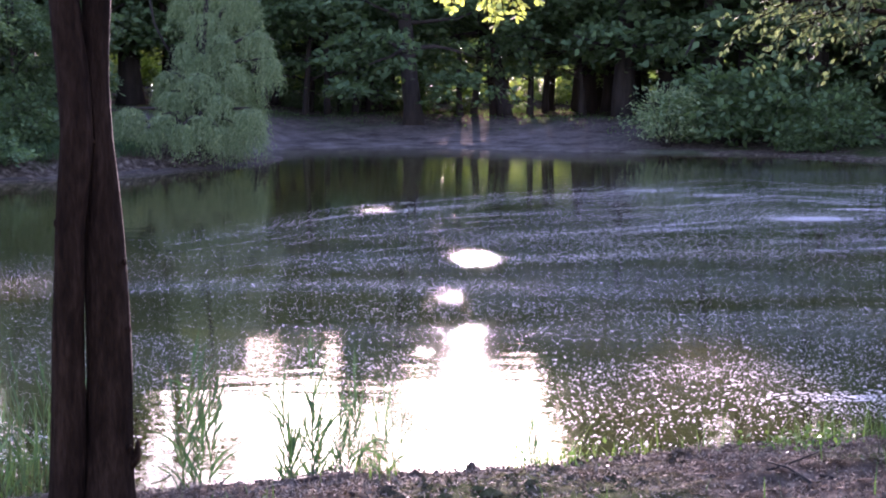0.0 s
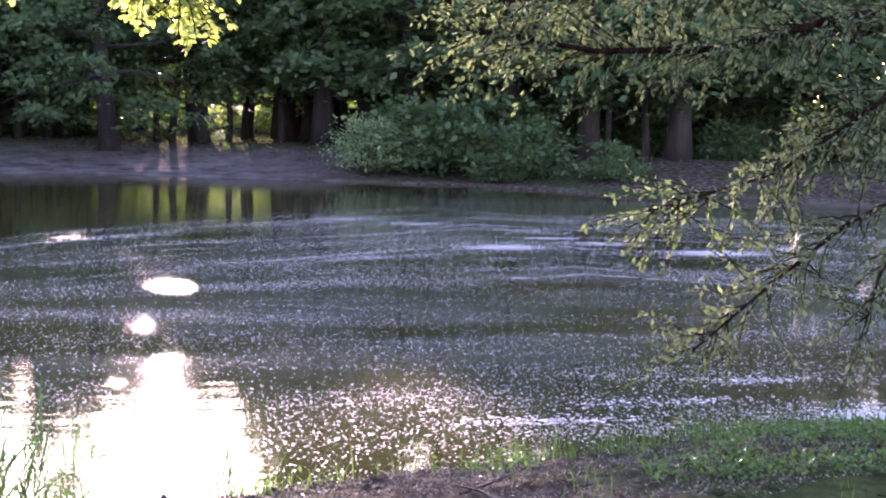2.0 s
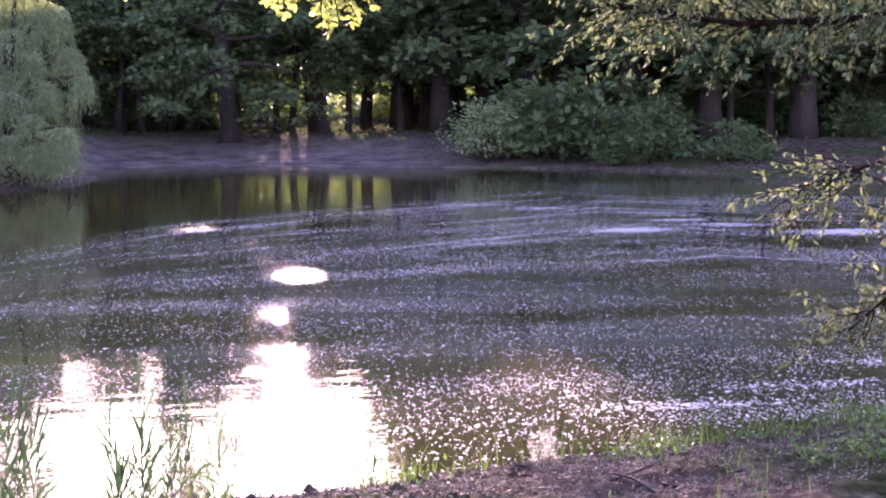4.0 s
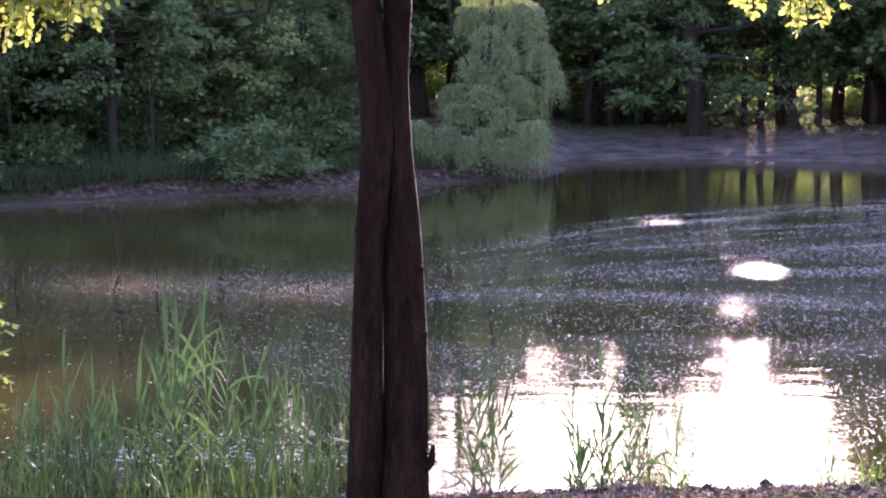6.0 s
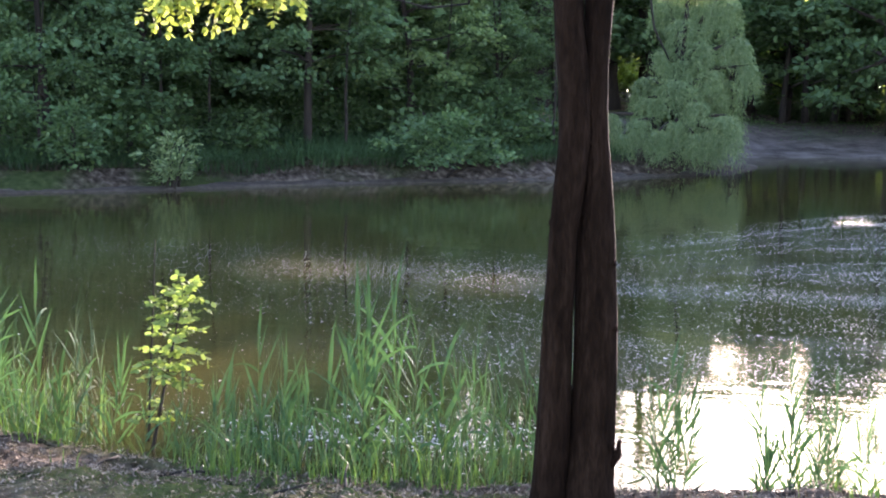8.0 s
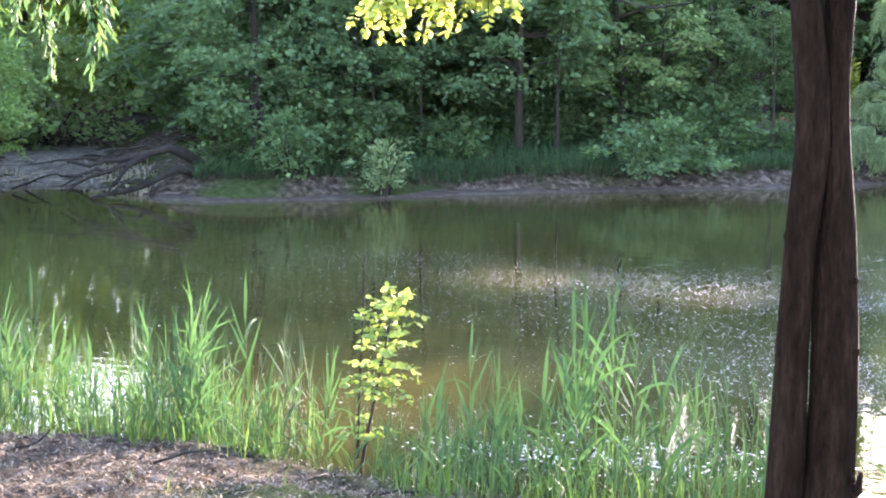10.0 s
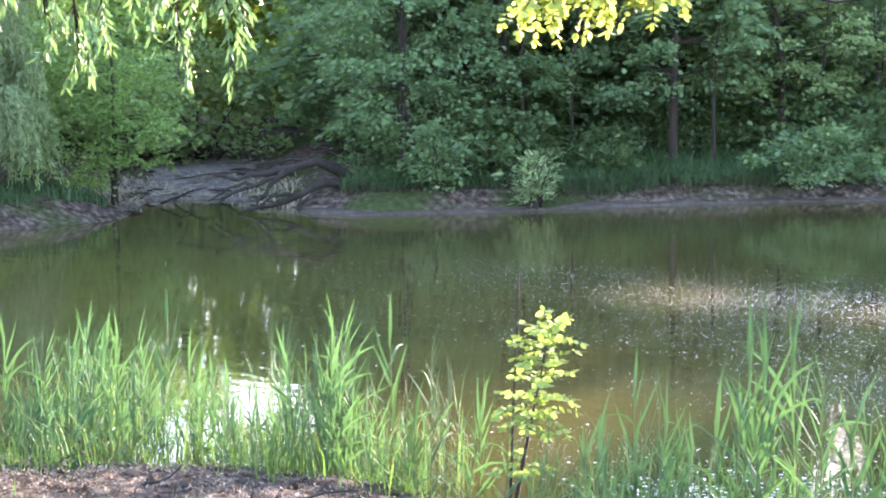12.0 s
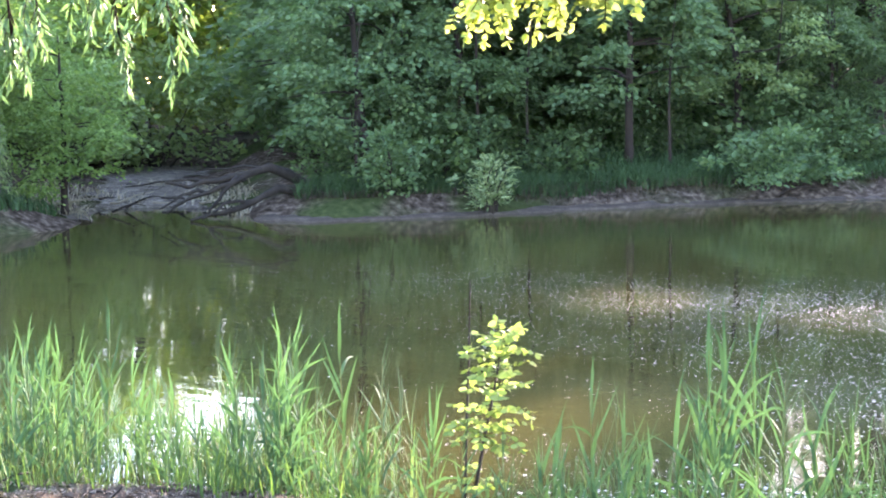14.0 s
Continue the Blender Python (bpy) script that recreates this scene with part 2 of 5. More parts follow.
# bare dried mud on the slope of the far bank
mud = ramp(n, [(0.35, (0.05, 0.042, 0.036)), (0.5, (0.1, 0.087, 0.077)), (0.65, (0.155, 0.137, 0.122))])
stain = noise_tex(n, l, 1.6, 7, (0.8, 1.1, 1.0), 0.7)
l.new(stain.outputs["Fac"], mud.inputs["Fac"])
spot = n.new("ShaderNodeSeparateXYZ")
l.new(n.new("ShaderNodeTexCoord").outputs["Object"], spot.inputs[0])
shelf = None
for where, lo_, hi_ in (("Y", 31.5, 34.0), ("Y", 43.0, 39.5), ("X", 7.0, 2.0)):
    mr = n.new("ShaderNodeMapRange")
    mr.inputs["From Min"].default_value, mr.inputs["From Max"].default_value = lo_, hi_
    l.new(spot.outputs[where], mr.inputs["Value"])
    if shelf is None:
        shelf = mr.outputs[0]
    else:
        k_ = n.new("ShaderNodeMath")
        k_.operation = "MULTIPLY"
        l.new(shelf, k_.inputs[0])
        l.new(mr.outputs[0], k_.inputs[1])
        shelf = k_.outputs[0]
bare = n.new("ShaderNodeMix")
bare.data_type = "RGBA"
l.new(shelf, bare.inputs[0])
l.new(mx.outputs[2], bare.inputs[6])
l.new(mud.outputs["Color"], bare.inputs[7])
l.new(bare.outputs[2], p.inputs["Base Color"])
p.inputs["Roughness"].default_value = 0.95
p.inputs["Specular IOR Level"].default_value = 0.0
bp = n.new("ShaderNodeBump")
bp.inputs["Strength"].default_value, bp.inputs["Distance"].default_value = 0.9, 0.04
ad = n.new("ShaderNodeMath")
ad.operation = "ADD"
l.new(mid.outputs["Fac"], ad.inputs[0])
l.new(fine.outputs["Fac"], ad.inputs[1])
l.new(ad.outputs[0], bp.inputs["Height"])
l.new(bp.outputs[0], p.inputs["Normal"])

# ---- mesh helpers ----
rng = np.random.default_rng(7)


def poly_mesh(name, v, mat):
    """One mesh of separate faces: v is (faces, corners, 3)."""
    v = np.asarray(v, dtype=np.float32)
    k, c = v.shape[:2]
    me = bpy.data.meshes.new(name)
    me.vertices.add(k * c)
    me.vertices.foreach_set("co", v.ravel())
    me.loops.add(k * c)
    me.loops.foreach_set("vertex_index", np.arange(k * c, dtype=np.int32))
    me.polygons.add(k)
    me.polygons.foreach_set("loop_start", np.arange(0, k * c, c, dtype=np.int32))
    me.update(calc_edges=True)
    me.materials.append(mat)
    return me


def tube(bm, points, radii, sides=8, lumps=0.0):
    """A tapered, slightly uneven limb along the points."""
    rings = []
    pts = [Vector(q) for q in points]
    for i, q in enumerate(pts):
        d = (pts[min(i + 1, len(pts) - 1)] - pts[max(i - 1, 0)]).normalized()
        side = d.cross(Vector((0.3, 0.9, 0.2))).normalized()
        up = d.cross(side)
        ring = []
        for s in range(sides):
            w = 2 * math.pi * s / sides
            rr = radii[i] * (1 + lumps * noise.noise(Vector((math.cos(w) * 1.7, math.sin(w) * 1.7, i * 0.45))))
            ring.append(bm.verts.new(q + side * math.cos(w) * rr + up * math.sin(w) * rr))
        rings.append(ring)
    for a, b in zip(rings, rings[1:]):
        for s in range(sides):
            bm.faces.new((a[s], a[(s + 1) % sides], b[(s + 1) % sides], b[s]))
    bm.faces.new(rings[-1])
    bm.faces.new(rings[0][::-1])


def finish(name, bm, mat, smooth=True):
    me = bpy.data.meshes.new(name)
    bm.normal_update()
    bm.to_mesh(me)
    bm.free()
    me.materials.append(mat)
    if smooth:
        me.polygons.foreach_set("use_smooth", [True] * len(me.polygons))
    return me


def part(name, me, parent, label=""):
    ob = new(name, me)
    ob.parent = parent
    if label:
        ob["label"] = label
    return ob


def unit(v):
    return v / np.maximum(np.linalg.norm(v, axis=-1, keepdims=True), 1e-6)


def leaf_quads(centre, along, size, width=0.5, r=None, flat=1.0):
    """Pointed leaves: four corners about each centre, along its direction."""
    r = r or rng
    k = len(centre)
    a = unit(along)
    s = unit(np.cross(a, r.normal(size=(k, 3)) * 0.55 + np.array([0, 0, 1.0]) * flat))
    size = np.broadcast_to(np.asarray(size), (k,))[:, None]
    mid = centre + a * size * 0.45
    n = np.cross(a, s)
    return np.stack([centre, mid + s * size * width * 0.5 + n * size * 0.08, centre + a * size, mid - s * size * width * 0.5 + n * size * 0.08], 1)


# ---- the pond's plan ----
SHORE = [(34, 10.2), (20, 9.8), (9, 9.2), (4.9, 8.85), (3.25, 8.7), (2.4, 8.35), (1.5, 8.1), (0.65, 7.7), (-0.75, 7.4), (-1.6, 7.22), (-2.6, 6.92),
         (-3.45, 6.88), (-4.5, 7.1), (-5.4, 7.1), (-6.4, 6.75), (-8.6, 6.2), (-12, 6.5), (-15.5, 11), (-17.3, 15), (-16.8, 18.2), (-17.2, 19.6),
         (-18.3, 20.6), (-19.0, 21.9), (-18.2, 22.7), (-16.8, 22.3), (-15.0, 20.9), (-13.9, 20.8), (-12, 22.4), (-10.5, 24.5), (-7.6, 26.8),
         (-5.4, 29.0), (-3.6, 31.8), (-3.4, 33.5), (-4.6, 36.4), (-3.4, 37.6), (-0.6, 38.0), (2.9, 36.6), (7.5, 35.2), (10, 32.4), (15, 31.5),
         (24, 29), (33, 22)]


def shore_distance(x, y):
    """Metres to the water's edge; negative on the pond."""
    x, y = np.asarray(x, float), np.asarray(y, float)
    best = np.full(x.shape, 1e9)
    inside = np.zeros(x.shape, bool)
    for (x0, y0), (x1, y1) in zip(SHORE, SHORE[1:] + SHORE[:1]):
        dx, dy = x1 - x0, y1 - y0
        t = np.clip(((x - x0) * dx + (y - y0) * dy) / (dx * dx + dy * dy), 0, 1)
        best = np.minimum(best, np.hypot(x - x0 - t * dx, y - y0 - t * dy))
        cross = (y0 > y) != (y1 > y)
        inside ^= cross & (x < (x1 - x0) * (y - y0) / ((y1 - y0) if y1 != y0 else 1e-9) + x0)
    return np.where(inside, -best, best)


def wobble(x, y, seed=0):
    """Smooth unevenness in -1..1, from a few crossed waves."""
    g = np.random.default_rng(seed)
    out = np.zeros(np.shape(x))
    for k in range(9):
        w, ph = g.uniform(0, 6.28), g.uniform(0, 6.28)
        f = 1.0 * 1.45 ** k
        out = out + np.sin((x * math.cos(w) + y * math.sin(w)) * f + ph) / (1 + 0.45 * k)
    return out / 3.2


def smooth(a, b, v):
    t = np.clip((v - a) / (b - a), 0, 1)
    return t * t * (3 - 2 * t)


def inlet_distance(x, y):
    """Metres from the middle line of the silted inlet."""
    t = np.clip(((x + 17.4) * -6.6 + (y - 20.9) * 8.6) / (6.6 ** 2 + 8.6 ** 2), 0, 1)
    return np.hypot(x + 17.4 + 6.6 * t, y - 20.9 - 8.6 * t)


def ground_height(x, y):
    x, y = np.asarray(x, float), np.asarray(y, float)
    d = shore_distance(x, y) + 0.10 * wobble(x * 1.6, y * 1.6, 3)
    near = smooth(14, 11, y) * smooth(-13, -9, x)
    left = smooth(-3.8, -5, x) * smooth(14, 17, y)
    back = 1 - np.maximum(near, left)
    h_near = 0.09 * smooth(-0.12, 0.14, d) + 0.16 * smooth(0.1, 1.2, d) + 0.3 * smooth(1.5, 7, d)
    h_left = 0.06 * smooth(-0.1, 0.1, d) + 0.26 * smooth(0.25, 0.5, d) + 0.35 * smooth(0.5, 3.5, d) + 0.3 * smooth(4, 14, d)
    h_back = 0.05 * smooth(-0.1, 0.1, d) + 0.55 * smooth(0.1, 5.5, d) + 0.3 * smooth(6, 30, d)
    h_left = h_left * (1 - 0.72 * smooth(2.6, 1.3, inlet_distance(x, y)))
    w = near + left + back
    z = (near * h_near + left * h_left + back * h_back) / w
    z = z + (0.02 + 0.03 * smooth(0.3, 3, d)) * wobble(x * 4.3, y * 4.3, 5) * smooth(-0.1, 0.2, d)
    z = z + near * smooth(-0.05, 0.1, d) * (0.016 * wobble(x * 19, y * 19, 8) + 0.03 * np.maximum(0, wobble(x * 7, y * 9, 9)))
    return np.where(d < -0.1, -0.12 - 0.7 * smooth(0, 3, -d), z - 0.12 * smooth(0.0, -0.1, d))


def axis(lo, hi, fine, a, b, step):
    c = list(np.arange(a, b, fine))
    v, s = b, fine
    while v < hi:
        c.append(v)
        s = min(s * 1.12, step if v < b + 45 else 60)
        v += s
    c.append(hi)
    v, s = a, fine
    while v > lo:
        s = min(s * 1.12, step if v > a - 30 else 60)
        v -= s
        c.append(v)
    return np.array(sorted(c))


gx, gy = axis(-700, 700, 0.06, -6.8, 5.2, 0.5), axis(-500, 900, 0.06, 5.6, 8.9, 0.5)
X, Y = np.meshgrid(gx, gy)
Z = ground_height(X, Y)
nx, ny = len(gx), len(gy)
me = bpy.data.meshes.new("ground")
me.vertices.add(nx * ny)
me.vertices.foreach_set("co", np.stack([X, Y, Z], -1).astype(np.float32).ravel())
i = np.arange(nx * ny).reshape(ny, nx)
q = np.stack([i[:-1, :-1], i[:-1, 1:], i[1:, 1:], i[1:, :-1]], -1).reshape(-1, 4).astype(np.int32)
me.loops.add(q.size)
me.loops.foreach_set("vertex_index", q.ravel())
me.polygons.add(len(q))
me.polygons.foreach_set("loop_start", np.arange(0, q.size, 4, dtype=np.int32))
me.update(calc_edges=True)
me.polygons.foreach_set("use_smooth", [True] * len(me.polygons))
me.materials.append(M_GROUND)
tagged(new("ground", me), "brown earth bank with litter and sparse grass round the pond", "ground", kind="structure")

bm = bmesh.new()
bm.faces.new([bm.verts.new((x, y, 0.0)) for x, y in ((-32, 3), (40, 3), (40, 42), (-32, 42))])
tagged(new("water", finish("water", bm, M_WATER, False)), "still olive-brown pond water with small ripples", "water", kind="structure")


def on_ground(x, y):
    return float(ground_height(np.array([x]), np.array([y]))[0])

# ---- trees ----


def branch_path(start, way, length, seed, bend=0.25, steps=6, droop=0.0):
    g = np.random.default_rng(seed)
    p, w = np.array(start, float), unit(np.array(way, float))
    pts = [p.copy()]
    for k in range(steps):
        w = unit(w + g.normal(size=3) * bend / steps * 2 + np.array([0, 0, -droop / steps]))
        p = p + w * length / steps
        pts.append(p.copy())
    return pts


def broadleaf(seed, height, spread, low, leaf, count, trunk_r, clumps=160, lean=0.0, tight=0.42, open_top=1.0):
    """Trunk with limbs and a crown of leaf clumps; gives the two meshes' makers."""
    g = np.random.default_rng(seed)
    bm = bmesh.new()
    top = height * 0.8
    trunk = branch_path((0, 0, -0.25), (lean, g.normal() * 0.05, 1), top, seed, 0.12, 8)
    tube(bm, trunk, [trunk_r * (1.35 if k == 0 else 1.05 - 0.85 * k / 8) for k in range(9)], 9, 0.25)
    tips = []
    for b in range(16):
        f = g.uniform(0.32, 0.95)
        k = int(f * 8)
        z = trunk[k][2]
        w = g.uniform(0, 6.283)
        reach = spread * g.uniform(0.55, 1.0) * (1 - 0.45 * (z / height) ** 2)
        pts = branch_path(trunk[k], (math.cos(w), math.sin(w), g.uniform(0.1, 0.6)), reach, seed * 31 + b, 0.35, 5, 0.35)
        rr = trunk_r * 0.38 * (1 - 0.5 * f)
        tube(bm, pts, [rr * (1 - 0.16 * j) for j in range(6)], 5)
        tips += pts[2:]
    wood = finish("trunk", bm, M_BARK_FAR)
    # boughs: flat sprays of leaves about the limbs and on the crown's uneven outer face
    cc = []
    for k in range(clumps):
        if k % 4 == 0:
            c = tips[g.integers(len(tips))] + g.normal(size=3) * 0.3
        else:
            w, h = g.uniform(0, 6.283), g.uniform(0, 1) ** 1.2
            z = low + (height - low) * h
            prof = (math.sin(math.pi * min(1, 0.34 + 0.69 * h)) ** 0.6) * spread
            rad = prof * g.uniform(0.35, 1.0) ** 0.45 * (0.85 + 0.25 * math.sin(3 * w + seed + 4 * h))
            c = np.array([math.cos(w) * rad + lean * z, math.sin(w) * rad, z])
        if c[2] < height * 0.6 or g.uniform() < open_top:
            cc.append(c)
    cc = np.array(cc)
    size = g.uniform(0.55, 1.35, len(cc)) * tight
    idx = g.integers(len(cc), size=count)
    w, rad = g.uniform(0, 6.283, count), np.sqrt(g.uniform(0, 1, count)) * (1 + 0.25 * g.normal(size=count))
    dome = np.stack([np.cos(w) * rad, np.sin(w) * rad, 0.5 * (1 - rad ** 2) + 0.13 * g.normal(size=count)], 1)
    c = cc[idx] + dome * size[idx][:, None]
    keep = c[:, 2] > low * 0.45
    c, dome = c[keep], dome[keep]
    count = len(c)
    along = dome * np.array([1, 1, 0]) + 0.35 * unit(c * np.array([1, 1, 0])) + g.normal(size=(count, 3)) * 0.35 + np.array([0, 0, -0.3])
    return wood, leaf_quads(c, along, g.uniform(0.6, 1.3, count) * leaf, 0.62, g, 0.9)


def willow(seed, height, low, leaf, heads, per=170):
    """Weeping willow: arching limbs that end in domes of hanging twigs; heads are (x, y, z, radius, drop)."""
    g = np.random.default_rng(seed)
    bm = bmesh.new()
    trunk = branch_path((0, 0, -0.25), (0.05, 0, 1), height * 0.6, seed, 0.15, 6)
    tube(bm, trunk, [0.2 * (1.2 if k == 0 else 1 - 0.1 * k) for k in range(7)], 9, 0.2)
    cs, al, tops = [], [], []
    for x_, y_, z_, size, drop in heads:
        head = np.array([x_, y_, z_])
        base = trunk[min(6, int(1 + 5 * min(1.0, head[2] / height)))]
        tube(bm, [base, 0.5 * (base + head) + np.array([0, 0, 0.3]), head], [0.06, 0.045, 0.02], 5)
        tufts = [(0.0, 0.0, 0.0, 1.0)] * 3 + [(g.normal() * 0.45, g.normal() * 0.3, g.uniform(-0.4, -0.05), g.uniform(0.4, 0.6)) for k in range(2)]
        for k in range(int(per * max(size, 0.3) / 0.4)):
            tx, ty, tz, ts = tufts[int(g.integers(len(tufts)))]
            h = head + np.array([tx, ty, tz]) * size
            w, r_ = g.uniform(0, 6.283), size * ts * math.sqrt(g.uniform(0.05, 1.0)) * (1 + 0.12 * g.normal())
            fall = drop * g.uniform(0.35, 1.0) * (0.55 + 0.45 * r_ / size)
            fall = min(fall, h[2] - low - g.uniform(0.0, 0.25))
            if fall < 0.12:
                continue
            length = r_ + fall
            m = max(4, int(length / 0.042))
            t = np.linspace(0.1, 1, m) * length
            arch = np.minimum(t / max(r_, 0.02), 1.0)
            out = r_ * np.sin(arch * 1.57) + 0.08 * np.maximum(t - r_, 0)
            z = h[2] + g.uniform(-0.12, 0.06) * size - 0.85 * r_ * (1 - np.cos(arch * 1.57)) - np.maximum(t - r_, 0)
            sway = g.normal(size=2) * 0.07
            f = t / length
            line = np.stack([h[0] + math.cos(w) * out + sway[0] * f, h[1] + math.sin(w) * out + sway[1] * f, z], 1)
            cs.append(line + g.normal(size=(m, 3)) * 0.018)
            flat = np.where(t < r_ * 0.8, 1.0, 0.3)[:, None]
            al.append(g.normal(size=(m, 3)) * 0.33 + np.array([math.cos(w), math.sin(w), 0]) * flat * 1.4 + np.array([0, 0, -1.0]))
            tops.append(t < r_ * 0.9)
    c, a, top = np.concatenate(cs), np.concatenate(al), np.concatenate(tops)
    size = g.uniform(0.7, 1.35, len(c)) * leaf
    return finish("trunk", bm, M_BARK_FAR), np.concatenate([leaf_quads(c[top], a[top], size[top], 0.28, g, 0.7), leaf_quads(c[~top], a[~top], size[~top], 0.2, g, 0.0)])


def tree_thing(name, wood, leaves, mat, at, label, category, group="", turn=0.0, size=1.0):
    root = new(name)
    part("trunk", wood, root, "dark bark trunk with limbs")
    part("crown", poly_mesh("crown", leaves, mat), root)
    root.matrix_world = pose(at[0], at[1], on_ground(at[0], at[1]), 0, 0, turn) @ Matrix.Scale(size, 4)
    return tagged(root, label, category, group)


def again(root, x, y, turn, size, label=""):
    ob = copy_thing(root, pose(x, y, on_ground(x, y), 0, 0, turn))
    ob.scale = (size,) * 3
    if label:
        ob["label"] = label
    return ob


# wood on the left bank: rows of trees behind the grassy edge
BANK = [(-14.6, 21.2), (-13.7, 21.4), (-12.0, 22.8), (-10.2, 24.9), (-7.4, 27.2), (-5.2, 29.6)]


def along_bank(f, off):
    """A place at the fraction f of the bank's line, so many metres inland."""
    ls = [math.dist(a, b) for a, b in zip(BANK, BANK[1:])]
    s = f * sum(ls)
    for (x0, y0), (x1, y1), L in zip(BANK, BANK[1:], ls):
        if s <= L or (x1, y1) == BANK[-1]:
            t, nx_, ny_ = s / L, -(y1 - y0) / L, (x1 - x0) / L
            return x0 + (x1 - x0) * t + nx_ * off, y0 + (y1 - y0) * t + ny_ * off
        s -= L


wood_group = "trees of the wood on the far bank"
protos = []
FRONT = [(0.06, 1.7), (0.3, 2.4), (0.5, 2.0), (0.68, 2.6), (0.84, 2.2)]
for k, (h, sp, lo, leaf, cnt, mat, cl, ti) in enumerate([(6.6, 2.1, 0.8, 0.12, 17000, M_LEAF, 105, 0.52), (6.2, 1.9, 0.6, 0.11, 17000, M_LEAF_DARK, 120, 0.46), (7.0, 2.2, 1.0, 0.14, 14000, M_LEAF, 90, 0.56),
                                                         (6.2, 2.1, 1.3, 0.11, 15000, M_LEAF_PALE, 90, 0.5), (6.8, 1.9, 0.7, 0.13, 13000, M_LEAF_DARK, 85, 0.52)]):
    x, y = along_bank(*FRONT[k])
    protos.append(tree_thing(["maple_tree", "oak_tree", "maple_tree", "ash_tree", "oak_tree"][k], *broadleaf(11 + k, h, sp, lo, leaf, cnt, 0.1, cl, 0.05 * (k - 2), ti), mat,
                             (x, y), "leafy green tree with low hanging boughs above the bank", "tree", wood_group, 40 * k, 0.55 if k == 4 else 0.86))
behind = []
for k, (h, sp, lo, mat) in enumerate([(8.0, 2.4, 0.8, M_LEAF_DARK), (8.6, 2.6, 1.3, M_LEAF)]):
    x, y = along_bank([0.2, 0.6][k], 5.0)
    behind.append(tree_thing("oak_tree", *broadleaf(24 + k, h, sp, lo, 0.24, 4500, 0.14, 80, 0.03, 0.6), mat, (x, y), "shaded green tree inside the wood", "tree", wood_group, 70 * k, 1.0))
g = np.random.default_rng(21)
for row, (off, many) in enumerate([(2.4, 9), (4.8, 10), (7.4, 10), (10.5, 10)]):
    for k in range(many):
        f = (k + 0.5 * (row % 2) + g.uniform(-0.3, 0.3)) / (many - 0.5)
        if row == 0 and min(abs(f - q) for q, _ in FRONT) < 0.075:
            continue
        x, y = along_bank(min(max(f, 0.0), 1.0), off + g.uniform(-0.8, 0.6))
        again(protos[int(g.integers(5))] if row == 0 else behind[int(g.integers(2))], x, y, g.uniform(0, 360), (g.uniform(0.68, 0.95) + 0.02 * row) * ((0.58, 0.52, 0.68, 0.8)[row] if f > 0.8 else 1.0))
# thin bare saplings in the wood's shade
thin = new("sapling_trunk")
bm = bmesh.new()
pts = branch_path((0, 0, -0.1), (0.06, 0, 1), 3.2, 15, 0.12, 8)
tube(bm, pts, [0.035 - 0.003 * j for j in range(9)], 6)
part("stem", finish("stem", bm, M_BARK_FAR), thin)
tagged(thin, "thin dark sapling stem in the wood's shade", "sapling", "saplings of the wood")
x, y = along_bank(0.55, 1.6)
thin.matrix_world = pose(x, y, on_ground(x, y))
for k in range(14):
    x, y = along_bank(g.uniform(0.05, 0.95), g.uniform(1.1, 4.5))
    again(thin, x, y, g.uniform(0, 360), g.uniform(0.7, 1.3))

# weeping willow at the end of the wood: separate hanging domes, the low ones in front
WILLOW_HEADS = [(-1.2, -1.1, 0.9, 0.3, 0.75), (-1.5, -0.7, 0.5, 0.2, 0.5), (-0.82, -1.3, 0.5, 0.17, 0.5), (-0.55, -1.2, 0.78, 0.23, 0.6), (-0.12, -1.4, 0.6, 0.2, 0.6),
                (0.15, -1.15, 0.75, 0.2, 0.55), (0.5, -1.1, 0.55, 0.2, 0.6), (0.08, -0.8, 1.55, 0.42, 0.5), (-0.45, -0.8, 1.2, 0.24, 0.4), (0.5, -0.85, 1.15, 0.25, 0.5), (1.1, -1.0, 0.9, 0.28, 0.95), (0.82, -0.85, 0.6, 0.18, 0.6),
                (0.1, 0.0, 2.75, 0.4, 0.7), (-0.25, -0.2, 2.15, 0.24, 0.5), (0.45, -0.3, 2.3, 0.28, 0.6), (0.2, 0.3, 3.9, 0.55, 1.0), (-0.35, 0.4, 3.2, 0.32, 0.7), (0.75, 0.3, 3.25, 0.4, 0.9),
                (0.15, -0.4, 1.95, 0.26, 0.5), (0.7, -0.4, 1.75, 0.24, 0.6), (1.1, 0.0, 2.4, 0.33, 0.7), (1.4, -0.1, 1.85, 0.22, 0.6), (-0.7, 0.6, 1.6, 0.4, 1.2), (0.7, 0.8, 1.6, 0.5, 1.3), (0.0, 0.9, 2.0, 0.5, 1.3), (-0.1, 0.1, 1.2, 0.5, 1.0), (0.4, 0.1, 1.0, 0.5, 0.9)]
will = tree_thing("willow_tree", *willow(5, 4.6, -0.15, 0.066, WILLOW_HEADS, 300), M_WILLOW, (-4.85, 31.0), "weeping willow with pale green hanging curtains over the water", "tree")

